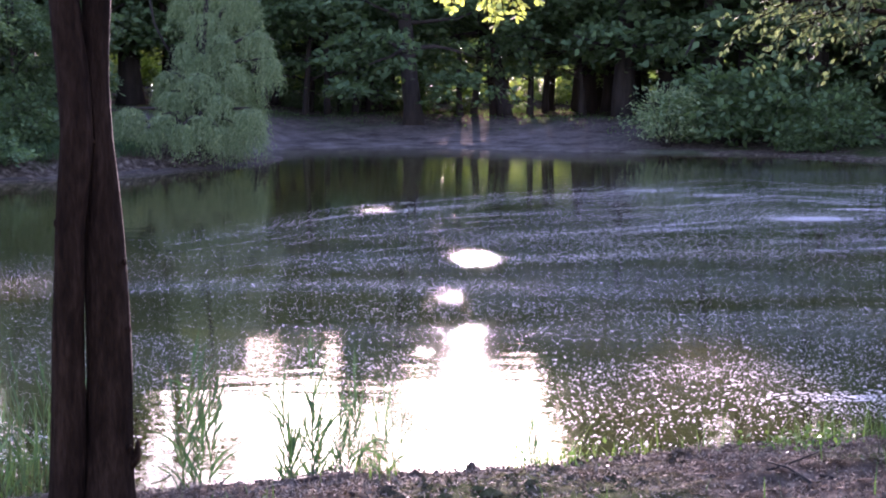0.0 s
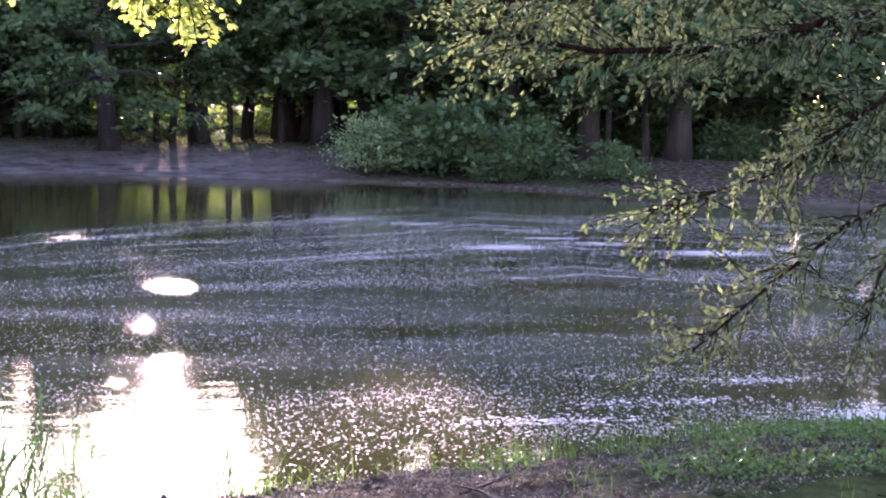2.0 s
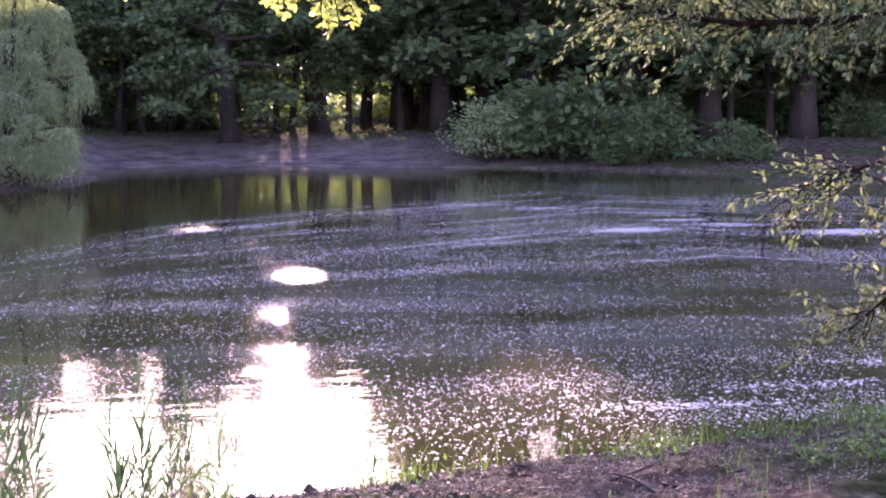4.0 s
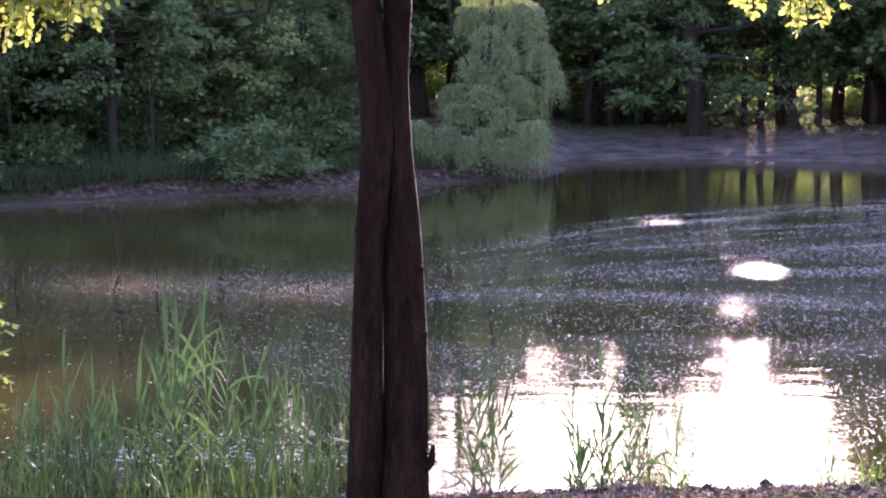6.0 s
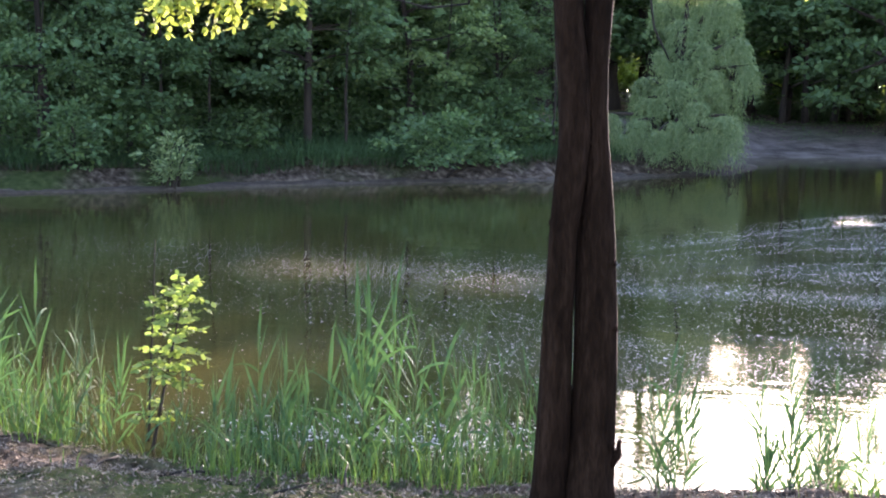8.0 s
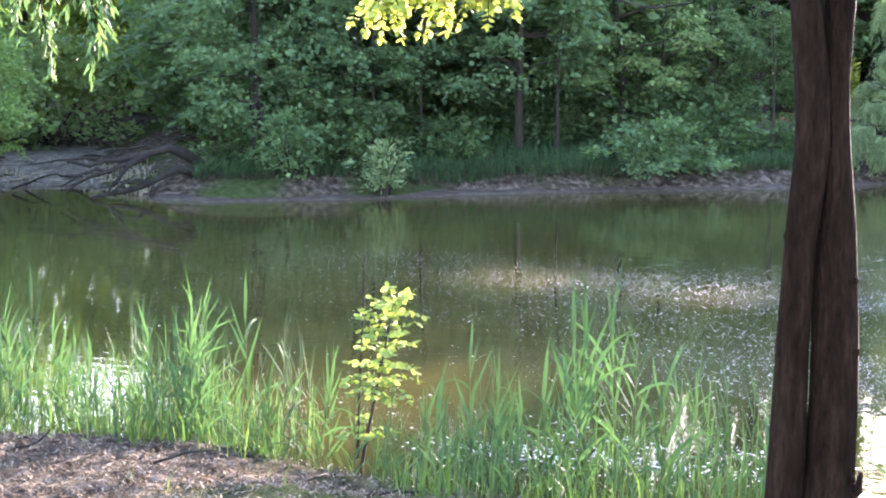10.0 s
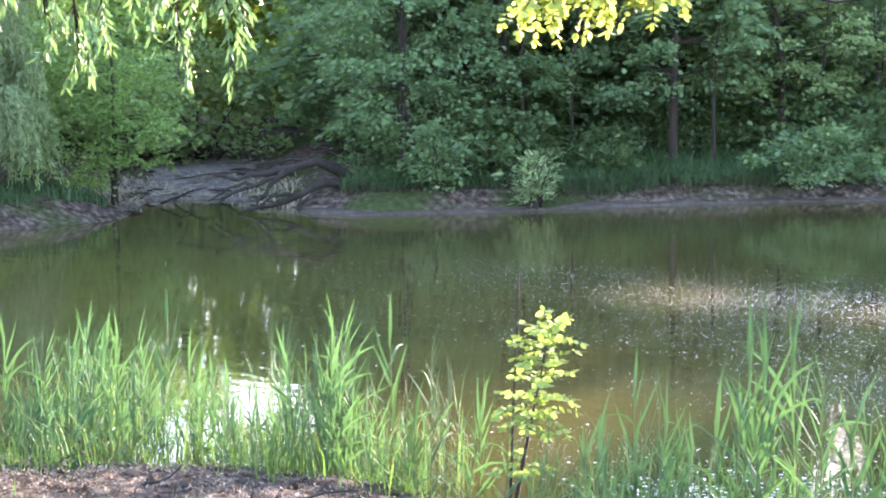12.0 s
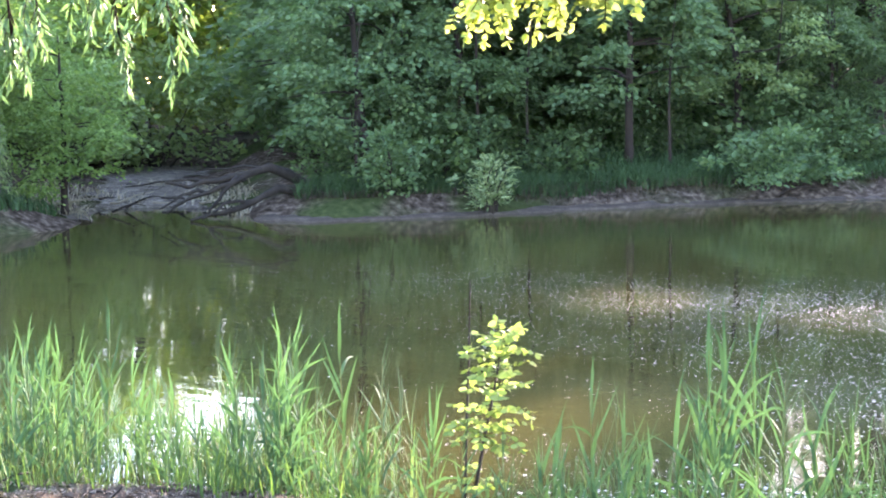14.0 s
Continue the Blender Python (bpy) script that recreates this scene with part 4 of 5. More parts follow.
for side, (xs, rs, deep) in enumerate(STEMS):
    zs = [0.07 + 0.055 * k for k in range(50)] + [2.9, 3.3, 3.7, 4.2, 4.6, 5.1, 5.6]
    cx_, rr_ = np.interp(zs, TRUNK_Z, xs), np.interp(zs, TRUNK_Z, rs)
    cx_[1:-1] = (cx_[:-2] + 2 * cx_[1:-1] + cx_[2:]) / 4
    bm = bmesh.new()
    rings = []
    for z, c_, r_ in zip(zs, cx_, rr_):
        ring = []
        for q in range(40):
            w = 2 * math.pi * q / 40
            # long furrows that wander up the stem, and broad swellings
            v = Vector((math.cos(w) * 2.2 + 9 * side, math.sin(w) * 2.2, z * 1.1))
            plate = noise.noise(Vector((math.cos(w) * 9 + 5 * side, math.sin(w) * 9, z * 1.6)))
            r2 = r_ * (1 + 0.05 * noise.noise(v)) + 0.006 * abs(plate) - 0.003
            at = ACROSS * (c_ + math.cos(w) * r2) + Vector((-0.208, 0.978, 0)) * (deep + math.sin(w) * r2)
            ring.append(bm.verts.new((at.x, at.y, z - base_z)))
        rings.append(ring)
    for ra, rb in zip(rings, rings[1:]):
        for q in range(40):
            bm.faces.new((ra[q], ra[(q + 1) % 40], rb[(q + 1) % 40], rb[q]))
    bm.faces.new(rings[-1])
    for z, sg in ((0.53, 1), (1.49, -1), (1.29, 1), (1.02, 1)) if side else ((1.45, -1), (0.77, 1), (1.78, 1)):
        c_, r_ = float(np.interp(z, zs, cx_)), float(np.interp(z, zs, rr_))
        p0 = ACROSS * (c_ + sg * r_ * 0.85) + Vector((0.1, -0.49, 0)) * r_ + Vector((0, 0, z - base_z))
        tube(bm, [p0, p0 + ACROSS * sg * 0.006 + Vector((0, -0.006, 0.02))], [0.016, 0.005], 7, 0.4)
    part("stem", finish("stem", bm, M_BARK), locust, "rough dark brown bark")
bm = bmesh.new()
tube(bm, [(0.15, 0.03, 0.2), (0.188, 0.035, 0.24), (0.196, 0.035, 0.31)], [0.028, 0.017, 0.008], 7, 0.4)
part("broken_twig", finish("broken_twig", bm, M_BARK), locust)
locust.matrix_world = pose(TX, TY, on_ground(TX, TY))
tagged(locust, "twin-stemmed dark trunk of a black locust on the bank", "tree")


def oval(centre, along, normal, length, width):
    """A leaflet: six corners, slightly cupped."""
    a = unit(np.array(along, float))
    s = unit(np.cross(a, normal))
    n_ = np.cross(a, s)
    out = []
    for f, wv in ((0.0, 0.0), (0.28, 0.48), (0.7, 0.46), (1.0, 0.0), (0.7, -0.46), (0.28, -0.48)):
        out.append(centre + a * length * f + s * width * wv + n_ * abs(wv) * width * 0.25)
    return out


def pinnate(start, way, length, pairs, leaflet, seed):
    """A compound leaf: a drooping rib with paired oval leaflets."""
    g = np.random.default_rng(seed)
    pts = branch_path(start, way, length, seed, 0.25, pairs + 1, 0.7)
    faces = []
    for j in range(1, len(pts)):
        d = unit(pts[j] - pts[j - 1])
        side = unit(np.cross(d, [0, 0, 1.0]) + 1e-3)
        nn = np.array([0, 0, 1.0]) + g.normal(size=3) * 0.7
        L = leaflet * g.uniform(0.8, 1.15)
        for sg in (1, -1):
            faces.append(oval(pts[j], side * sg + d * 0.35 + g.normal(size=3) * 0.2 + np.array([0, 0, -0.25]), nn, L, L * 0.6))
    faces.append(oval(pts[-1], pts[-1] - pts[-2], np.array([0, 0, 1.0]) + g.normal(size=3) * 0.3, leaflet, leaflet * 0.55))
    return pts, faces


def locust_spray(points, seed, leaves, leaflet, length=0.22):
    """A bough of the locust, hanging into view, with its compound leaves."""
    g = np.random.default_rng(seed)
    bm = bmesh.new()
    tube(bm, points, [0.016 - 0.01 * j / (len(points) - 1) for j in range(len(points))], 6)
    faces = []
    for k in range(leaves):
        f = g.uniform(0.25, 1.0) * (len(points) - 1)
        j = min(int(f), len(points) - 2)
        q = np.array(points[j]) + (np.array(points[j + 1]) - np.array(points[j])) * (f - j)
        pts, ff = pinnate(q, np.array([g.normal(), g.normal() * 0.6, g.uniform(-1.3, 0.4)]), length * g.uniform(0.7, 1.2), 7, leaflet, seed * 100 + k)
        tube(bm, pts, [0.003] * len(pts), 4)
        faces += ff
    inv = locust.matrix_world.inverted()
    for nm, me in (("bough", finish("bough", bm, M_BARK)), ("leaves", poly_mesh("leaves", faces, M_LOCUST))):
        me.transform(inv)
        part(nm, me, locust, "yellow-green oval leaflets lit from behind" if nm == "leaves" else "")


locust_spray([(-0.92, 6.28, 4.6), (-0.2, 6.4, 3.2), (0.0, 6.1, 2.75), (0.1, 6.0, 2.5), (0.24, 6.0, 2.42)], 301, 64, 0.036, 0.2)
locust_spray([(-0.92, 6.28, 4.6), (-0.3, 6.4, 3.2), (0.0, 6.1, 2.75), (0.06, 6.0, 2.5), (0.02, 6.0, 2.45)], 306, 26, 0.036, 0.18)
locust_spray([(-0.92, 6.28, 4.6), (-0.75, 6.4, 3.2), (-0.55, 6.1, 2.7), (-0.42, 6.0, 2.52)], 302, 24, 0.036, 0.18)
locust_spray([(-2.05, 6.1, 4.4), (-3.0, 7.2, 3.2), (-3.5, 7.4, 2.7), (-3.62, 7.45, 2.5)], 303, 110, 0.048, 0.24)
locust_spray([(-2.05, 6.1, 4.4), (-3.2, 7.2, 3.2), (-3.75, 7.3, 2.65), (-3.88, 7.3, 2.46)], 304, 72, 0.048, 0.24)
locust_spray([(-2.05, 6.1, 4.4), (-3.0, 7.3, 3.4), (-3.3, 7.5, 2.75), (-3.36, 7.52, 2.5)], 305, 66, 0.048, 0.22)
bm = bmesh.new()
tube(bm, [(-1.2, 6.25, 3.6), (-1.2, 6.25, 2.8), (-1.17, 6.21, 2.36), (-1.155, 6.22, 2.25), (-1.12, 6.22, 2.18), (-1.09, 6.22, 2.12)], [0.008, 0.006, 0.005, 0.005, 0.004, 0.003], 5)
me = finish("hanging_twig", bm, M_DEAD)
me.transform(locust.matrix_world.inverted())
part("hanging_twig", me, locust, "thin bare hanging twig")
bm = bmesh.new()
tube(bm, [(-1.75, 6.15, 4.0), (-2.2, 7.5, 2.9), (-2.4, 7.8, 2.41), (-2.6, 7.75, 2.385), (-2.78, 7.7, 2.43)], [0.012, 0.01, 0.007, 0.006, 0.003], 5)
me = finish("bare_twig", bm, M_DEAD)
me.transform(locust.matrix_world.inverted())
part("hanging_twig", me, locust)

# ---- tree on the near bank whose boughs hang over the water ----
elm = new("elm_tree")
bm = bmesh.new()
tube(bm, [(6.6, 7.6, 0.1), (6.55, 7.6, 1.2), (6.4, 7.55, 2.6), (6.3, 7.5, 4.2), (6.2, 7.5, 6.0)], [0.24, 0.2, 0.17, 0.13, 0.06], 12, 0.2)
part("trunk", finish("trunk", bm, M_BARK), elm, "dark furrowed trunk")


def leafy_bough(line, radius, seed, twigs, per, leaf, reach=0.5, start=0.25, mat=None, parent=None, hang=0.0, slim=0.42):
    """A limb with side twigs, and narrow leaves along the twigs."""
    g = np.random.default_rng(seed)
    bm = bmesh.new()
    n_ = len(line)
    tube(bm, line, [radius * (1 - 0.75 * j / (n_ - 1)) for j in range(n_)], 7, 0.2)
    cs, al = [], []
    for k in range(twigs):
        f = g.uniform(start, 1.0) * (n_ - 1)
        j = min(int(f), n_ - 2)
        a, b = np.array(line[j]), np.array(line[j + 1])
        q = a + (b - a) * (f - j)
        way = unit(b - a) * 0.7 + g.normal(size=3) * np.array([0.6, 0.6, 0.5]) + np.array([0, 0, -hang])
        pts = np.array(branch_path(q, way, reach * g.uniform(0.4, 1.2), seed * 50 + k, 0.5, 5, 0.4 + hang))
        tube(bm, pts, [0.004 * (1 - 0.14 * i_) for i_ in range(6)], 4)
        t = g.uniform(0.8, 5, per)
        i0 = np.minimum(t.astype(int), 4)
        c = pts[i0] + (pts[i0 + 1] - pts[i0]) * (t - i0)[:, None]
        d = unit(pts[i0 + 1] - pts[i0])
        cs.append(c + g.normal(size=(per, 3)) * 0.008)
        al.append(d * 0.8 + g.normal(size=(per, 3)) * 0.7 + np.array([0, 0, -0.25 - hang]))
    c, a = np.concatenate(cs), np.concatenate(al)
    part("bough", finish("bough", bm, M_BARK), parent)
    part("leaves", poly_mesh("leaves", leaf_quads(c, a, g.uniform(0.6, 1.25, len(c)) * leaf, slim, g, 0.8), mat), parent)


leafy_bough([(6.35, 7.55, 2.9), (5.2, 7.3, 2.3), (3.9, 7.05, 1.76), (3.41, 7.05, 1.51), (3.02, 7.0, 1.23), (2.6, 6.95, 0.9)], 0.02, 401, 75, 24, 0.041, 0.45, 0.35, M_ELM, elm)
leafy_bough([(6.4, 7.55, 2.5), (5.0, 7.0, 2.0), (3.66, 6.69, 1.67), (3.38, 6.61, 1.33), (3.23, 6.46, 1.06)], 0.018, 402, 50, 22, 0.041, 0.4, 0.35, M_ELM, elm)
leafy_bough([(6.35, 7.5, 3.4), (5.2, 7.5, 2.9), (4.04, 7.51, 2.62), (3.53, 7.54, 2.53), (2.93, 7.58, 2.36), (2.27, 7.59, 2.33), (1.6, 7.58, 2.42)], 0.04, 403, 150, 27, 0.041, 0.5, 0.3, M_ELM, elm)
leafy_bough([(6.3, 7.5, 3.7), (5.0, 7.5, 3.2), (3.6, 7.5, 2.85), (2.6, 7.5, 2.65), (1.7, 7.5, 2.55)], 0.035, 404, 140, 27, 0.041, 0.55, 0.3, M_ELM, elm)
leafy_bough([(6.4, 7.55, 3.0), (5.0, 7.3, 2.6), (3.92, 7.23, 2.3), (3.52, 7.21, 2.03), (3.1, 7.19, 1.75), (2.47, 7.21, 1.56)], 0.02, 405, 100, 24, 0.041, 0.5, 0.35, M_ELM, elm)
leafy_bough([(6.4, 7.6, 2.3), (5.2, 7.7, 2.25), (4.3, 7.6, 2.1), (3.8, 7.5, 2.0)], 0.02, 406, 112, 27, 0.041, 0.5, 0.35, M_ELM, elm)
tagged(elm, "near-bank tree with leafy boughs hanging low over the water", "tree")

# ---- willow on the near bank whose twigs hang into view ----
near_willow = new("willow_tree")
bm = bmesh.new()
tube(bm, [(-10.4, 4.6, 0.1), (-10.2, 4.8, 1.6), (-9.6, 5.4, 3.2), (-9.0, 5.9, 4.6)], [0.26, 0.22, 0.17, 0.1], 12, 0.2)
part("trunk", finish("trunk", bm, M_BARK), near_willow)
for k, (x, y, z) in enumerate([(-7.3, 7.15, 2.75), (-7.0, 7.3, 2.8), (-6.75, 7.5, 2.75), (-6.45, 7.8, 2.7), (-6.25, 8.0, 2.75), (-7.35, 7.0, 2.3), (-6.9, 7.45, 2.6), (-7.15, 7.2, 2.95), (-6.6, 7.7, 2.95), (-6.35, 7.9, 2.95), (-7.45, 7.05, 2.6)]):
    leafy_bough([(-9.0, 5.9, 4.5), (-8.2, 6.5, 4.0), (0.5 * (x - 8.2), 0.5 * (y + 6.5), 0.5 * (z + 4.2)), (x, y, z), (x + 0.03, y, z - 0.35)], 0.02, 420 + k, 8, 18, 0.1, 0.42, 0.62, M_WILLOW_NEAR, near_willow, 0.9, 0.2)
tagged(near_willow, "willow with narrow pale leaves on hanging twigs", "tree")

# ---- reeds along the water's edge ----


def blade(bm, base, way, length, width, droop, seed):
    """A long leaf that narrows to its tip and bends under its weight."""
    pts = branch_path(base, way, length, seed, 0.12, 6, droop)
    rows = []
    for j, q in enumerate(pts):
        d = unit(pts[min(j + 1, 6)] - pts[max(j - 1, 0)])
        s = unit(np.cross(d, [0.25, 0.9, 0.35]))
        wv = width * (0.55, 1.0, 0.95, 0.8, 0.58, 0.32, 0.03)[j] * 0.5
        up = np.cross(d, s) * wv * 0.35
        rows.append([bm.verts.new(q - s * wv + up), bm.verts.new(q), bm.verts.new(q + s * wv + up)])
    for a, b in zip(rows, rows[1:]):
        bm.faces.new((a[0], a[1], b[1], b[0]))
        bm.faces.new((a[1], a[2], b[2], b[1]))


def reed(seed, height, leaves):
    g = np.random.default_rng(seed)
    root = new("reed")
    stem = branch_path((0, 0, -0.25), (g.normal() * 0.06, g.normal() * 0.06, 1), height * 0.78 + 0.25, seed, 0.06, 8)
    bm = bmesh.new()
    tube(bm, stem, [0.0055 - 0.0004 * j for j in range(9)], 5)
    part("stem", finish("stem", bm, M_REED_STEM), root)
    for k in range(leaves):
        f = 1.6 + 6.3 * (k + 0.5) / leaves
        j = min(int(f), 7)
        q = stem[j] + (stem[j + 1] - stem[j]) * (f - j)
        w = g.uniform(0, 6.283)
        up = g.uniform(0.9, 3.2) if k < leaves - 3 else 5.0
        bm = bmesh.new()
        blade(bm, q, (math.cos(w), math.sin(w), up), g.uniform(0.2, 0.44), g.uniform(0.011, 0.024), g.choice([0.05, 0.2, 0.5, 1.3]), seed * 40 + k)
        part("leaf", finish("leaf", bm, M_REED), root)
    return root


kinds = [reed(500 + k, h, n_) for k, (h, n_) in enumerate([(1.0, 13), (0.85, 12), (1.15, 14), (0.7, 11), (0.95, 12), (0.55, 9), (1.25, 14), (0.8, 12)])]
reeds = "reeds along the near shore"
used = set()


def put_reed(x, y, size, g):
    k = int(g.integers(len(kinds)))
    z = max(on_ground(x, y), -0.08)
    m = pose(x, y, z, g.uniform(-7, 7), g.uniform(-7, 7), g.uniform(0, 360))
    if k in used:
        ob = copy_thing(kinds[k], m)
    else:
        used.add(k)
        ob = kinds[k]
        ob.matrix_world = m
    ob.scale = (size,) * 3
    tagged(ob, "green common reed with long narrow leaves at the water's edge", "reed", reeds)


g = np.random.default_rng(77)
for x0, x1, y0, y1, many, s0, s1 in [(-7.3, -6.0, 6.7, 7.7, 58, 0.5, 0.9), (-6.1, -5.3, 7.1, 7.9, 30, 0.45, 0.8), (-5.3, -4.85, 7.1, 7.7, 22, 0.7, 1.05), (-4.8, -4.3, 7.0, 7.6, 14, 0.55, 0.8),
                                     (-3.7, -3.0, 6.95, 7.7, 20, 0.5, 0.85), (-3.0, -2.2, 7.0, 7.8, 17, 0.7, 1.1), (-2.2, -1.85, 7.2, 7.7, 9, 0.6, 0.95), (-1.35, -1.15, 7.4, 7.7, 6, 0.65, 0.95),
                                     (-0.85, -0.5, 7.5, 7.85, 13, 0.5, 0.8), (-0.5, -0.2, 7.5, 7.9, 8, 0.5, 0.75), (-0.1, 0.5, 7.6, 8.0, 3, 0.35, 0.5), (-4.2, -3.7, 7.1, 7.5, 5, 0.4, 0.6), (-7.2, -4.4, 7.0, 7.4, 24, 0.3, 0.5), (-3.8, -1.9, 6.95, 7.4, 18, 0.3, 0.5)]:
    for k in range(many):
        put_reed(g.uniform(x0, x1), g.uniform(y0, y1), g.uniform(s0, s1), g)
for k, ob in enumerate(kinds):
    if k not in used:
        ob.matrix_world = pose(-6.6, 7.2, -0.05)
        tagged(ob, "green common reed with long narrow leaves at the water's edge", "reed", reeds)

# thin young reed shoots between the grown ones
g = np.random.default_rng(79)
k = 1500
x, y = np.where(np.arange(k) < 1000, g.uniform(-7.3, -4.35, k), g.uniform(-3.6, -1.8, k)), g.uniform(6.8, 7.75, k)
keep = (shore_distance(x, y) < 0.12) & (wobble(x * 4, y * 4, 71) > -0.1)
x, y = x[keep], y[keep]
w = g.uniform(0, 6.283, len(x))
h = (0.15 + 0.4 * g.uniform(0, 1, len(x)) ** 1.5)[:, None]
base = np.stack([x, y, np.maximum(ground_height(x, y), -0.02)], 1)
out = np.stack([np.cos(w), np.sin(w), np.zeros(len(x))], 1)
side = np.stack([-np.sin(w), np.cos(w), np.zeros(len(x))], 1) * g.uniform(0.0015, 0.004, len(x))[:, None]
up = np.array([0, 0, 1.0])
mid, tip = base + up * h * 0.65 + out * h * 0.08, base + up * h + out * h * g.uniform(0.1, 0.5, len(x))[:, None]
v = np.concatenate([np.stack([base - side * 0.5, base + side * 0.5, mid + side, mid - side], 1), np.stack([mid - side, mid + side, tip + side * 0.06, tip - side * 0.06], 1)])
tagged(new("reed_shoots", poly_mesh("reed_shoots", v, M_REED)), "thin upright young reed shoots in shallow water", "reeds", kind="stuff")

# ---- locust sapling at the water's edge ----
sap = new("locust_sapling")
SX, SY = -4.02, 7.31
stems = [branch_path((0, 0, -0.1), (0.22, 0.0, 1), 1.0, 600, 0.06, 8), branch_path((0.0, 0, 0.05), (0.02, 0, 1), 1.1, 601, 0.05, 8)]
bm = bmesh.new()
tube(bm, stems[0], [0.012 - 0.001 * j for j in range(9)], 6)
part("stem", finish("stem", bm, M_BARK_FAR), sap)
bm = bmesh.new()
tube(bm, stems[1], [0.008 - 0.0006 * j for j in range(9)], 5)
part("bare_stem", finish("bare_stem", bm, M_DEAD), sap, "thin bare grey shoot")
g = np.random.default_rng(602)
# whorls of leaves at three heights, with bare stem between
WHORLS = [(7.9, 6, 0.14, 1.0), (7.4, 6, 0.17, 0.6), (6.8, 6, 0.17, 0.3), (6.1, 5, 0.17, 0.3), (5.2, 6, 0.21, 0.3), (4.8, 6, 0.23, 0.1), (4.3, 4, 0.2, 0.1), (2.7, 3, 0.17, 0.2), (2.3, 2, 0.15, 0.1)]
for f, many, long, rise in WHORLS:
    turn_ = g.uniform(0, 6.283)
    for k in range(many):
        ff_ = min(f + g.uniform(-0.25, 0.1), 7.95)
        j = min(int(ff_), 7)
        q = np.array(stems[0][j]) + (np.array(stems[0][j + 1]) - np.array(stems[0][j])) * (ff_ - j)
        w = turn_ + 6.283 * k / many + g.uniform(-0.4, 0.4)
        pts, ff = pinnate(q, (math.cos(w), math.sin(w), rise + 0.3), long * g.uniform(0.75, 1.1), 5, 0.045, 610 + int(f * 10) * 7 + k)
        bm = bmesh.new()
        tube(bm, pts, [0.002] * len(pts), 4)
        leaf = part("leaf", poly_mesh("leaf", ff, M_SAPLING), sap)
        part("rib", finish("rib", bm, M_REED_STEM), leaf)
sap.matrix_world = pose(SX, SY, max(on_ground(SX, SY), 0.0))
tagged(sap, "young locust sapling with bright yellow-green compound leaves", "sapling")

# ---- grass, litter and petals ----


def grass(x, y, height, g, lean=0.35, width=0.0028):
    k = len(x)
    z = ground_height(x, y) - 0.02
    base = np.stack([x, y, z], 1)
    w = g.uniform(0, 6.283, k)
    out = np.stack([np.cos(w), np.sin(w), np.zeros(k)], 1)
    side = np.stack([-np.sin(w), np.cos(w), np.zeros(k)], 1) * width * g.uniform(0.7, 1.5, k)[:, None]
    h = height[:, None]
    up = np.array([0, 0, 1.0])
    mid = base + up * h * 0.6 + out * h * lean * 0.3
    tip = base + up * h + out * h * lean * g.uniform(0.4, 1.8, k)[:, None]
    low = np.stack([base - side, base + side, mid + side * 0.75, mid - side * 0.75], 1)
    high = np.stack([mid - side * 0.75, mid + side * 0.75, tip + side * 0.08, tip - side * 0.08], 1)
    return np.concatenate([low, high])


g = np.random.default_rng(91)
k = 60000
x, y = g.uniform(-8.5, 6.5, k), g.uniform(4.6, 9.6, k)
d = shore_distance(x, y)
patch = wobble(x * 0.8, y * 0.8, 12) + 0.6 * wobble(x * 3.1, y * 3.1, 13)
lush = smooth(1.2, 2.6, x) * 0.75 * smooth(1.1, 0.3, d) + smooth(-5.6, -6.4, x) * 0.9 + smooth(0.5, 0.0, np.abs(d)) * 0.35
keep = (d > -0.12) & (d < 3.2) & (patch + lush > 0.55 + 0.25 * g.normal(size=k))
x, y, d = x[keep], y[keep], d[keep]
tagged(new("bank_grass", poly_mesh("bank_grass", grass(x, y, g.uniform(0.05, 0.16, len(x)) * (1 + 0.7 * smooth(0.35, 0.0, d)), g), M_GRASS)),
       "patchy green grass on the near bank", "grass", kind="stuff")
# fresh blades and seedlings at the water's edge
k = 30000
x, y = g.uniform(-7.2, 5.4, k), g.uniform(6.4, 9.2, k)
d = shore_distance(x, y) + 0.06 * wobble(x * 3, y * 3, 27)
tuft = wobble(x * 2.6, y * 2.6, 28) + 0.6 * wobble(x * 7, y * 7, 29)
left = smooth(-1.7, -2.0, x)
keep = (d > -0.14) & (d < 0.05 + 0.3 * left) & (np.abs(x + 1.6) > 0.3) & ((x < -1.7) | (x > 0.4)) & (tuft > 0.32 - 0.35 * smooth(0.4, 1.0, x) + 0.35 * g.normal(size=k))
x, y, d, left = x[keep], y[keep], d[keep], left[keep]
tagged(new("shore_grass", poly_mesh("shore_grass", grass(x, y, (0.04 + 0.11 * g.uniform(0, 1, len(x)) ** 1.5) * (1 + 1.4 * left), g, 0.5, 0.0036), M_FRESH)),
       "fresh yellow-green grass blades at the water's edge", "grass", kind="stuff")
# low weeds with round leaves on the right-hand bank
k = 34000
x, y = g.uniform(0.6, 6.5, k), g.uniform(7.0, 9.2, k)
d = shore_distance(x, y)
keep = (d > 0) & (d < 1.7) & (wobble(x * 1.9, y * 1.9, 17) + 0.5 * wobble(x * 5, y * 5, 18) + 0.95 * smooth(2.0, 3.8, x) > 0.55 + 0.2 * g.normal(size=k))
c = np.stack([x, y, ground_height(x, y) + g.uniform(0.01, 0.1, k)], 1)[keep]
tagged(new("bank_weeds", poly_mesh("bank_weeds", leaf_quads(c, g.normal(size=c.shape) + np.array([0, 0, 0.5]), g.uniform(0.014, 0.04, len(c)), 0.7, g), M_GRASS)),
       "low broad-leaved weeds on the near bank", "weeds", kind="stuff")
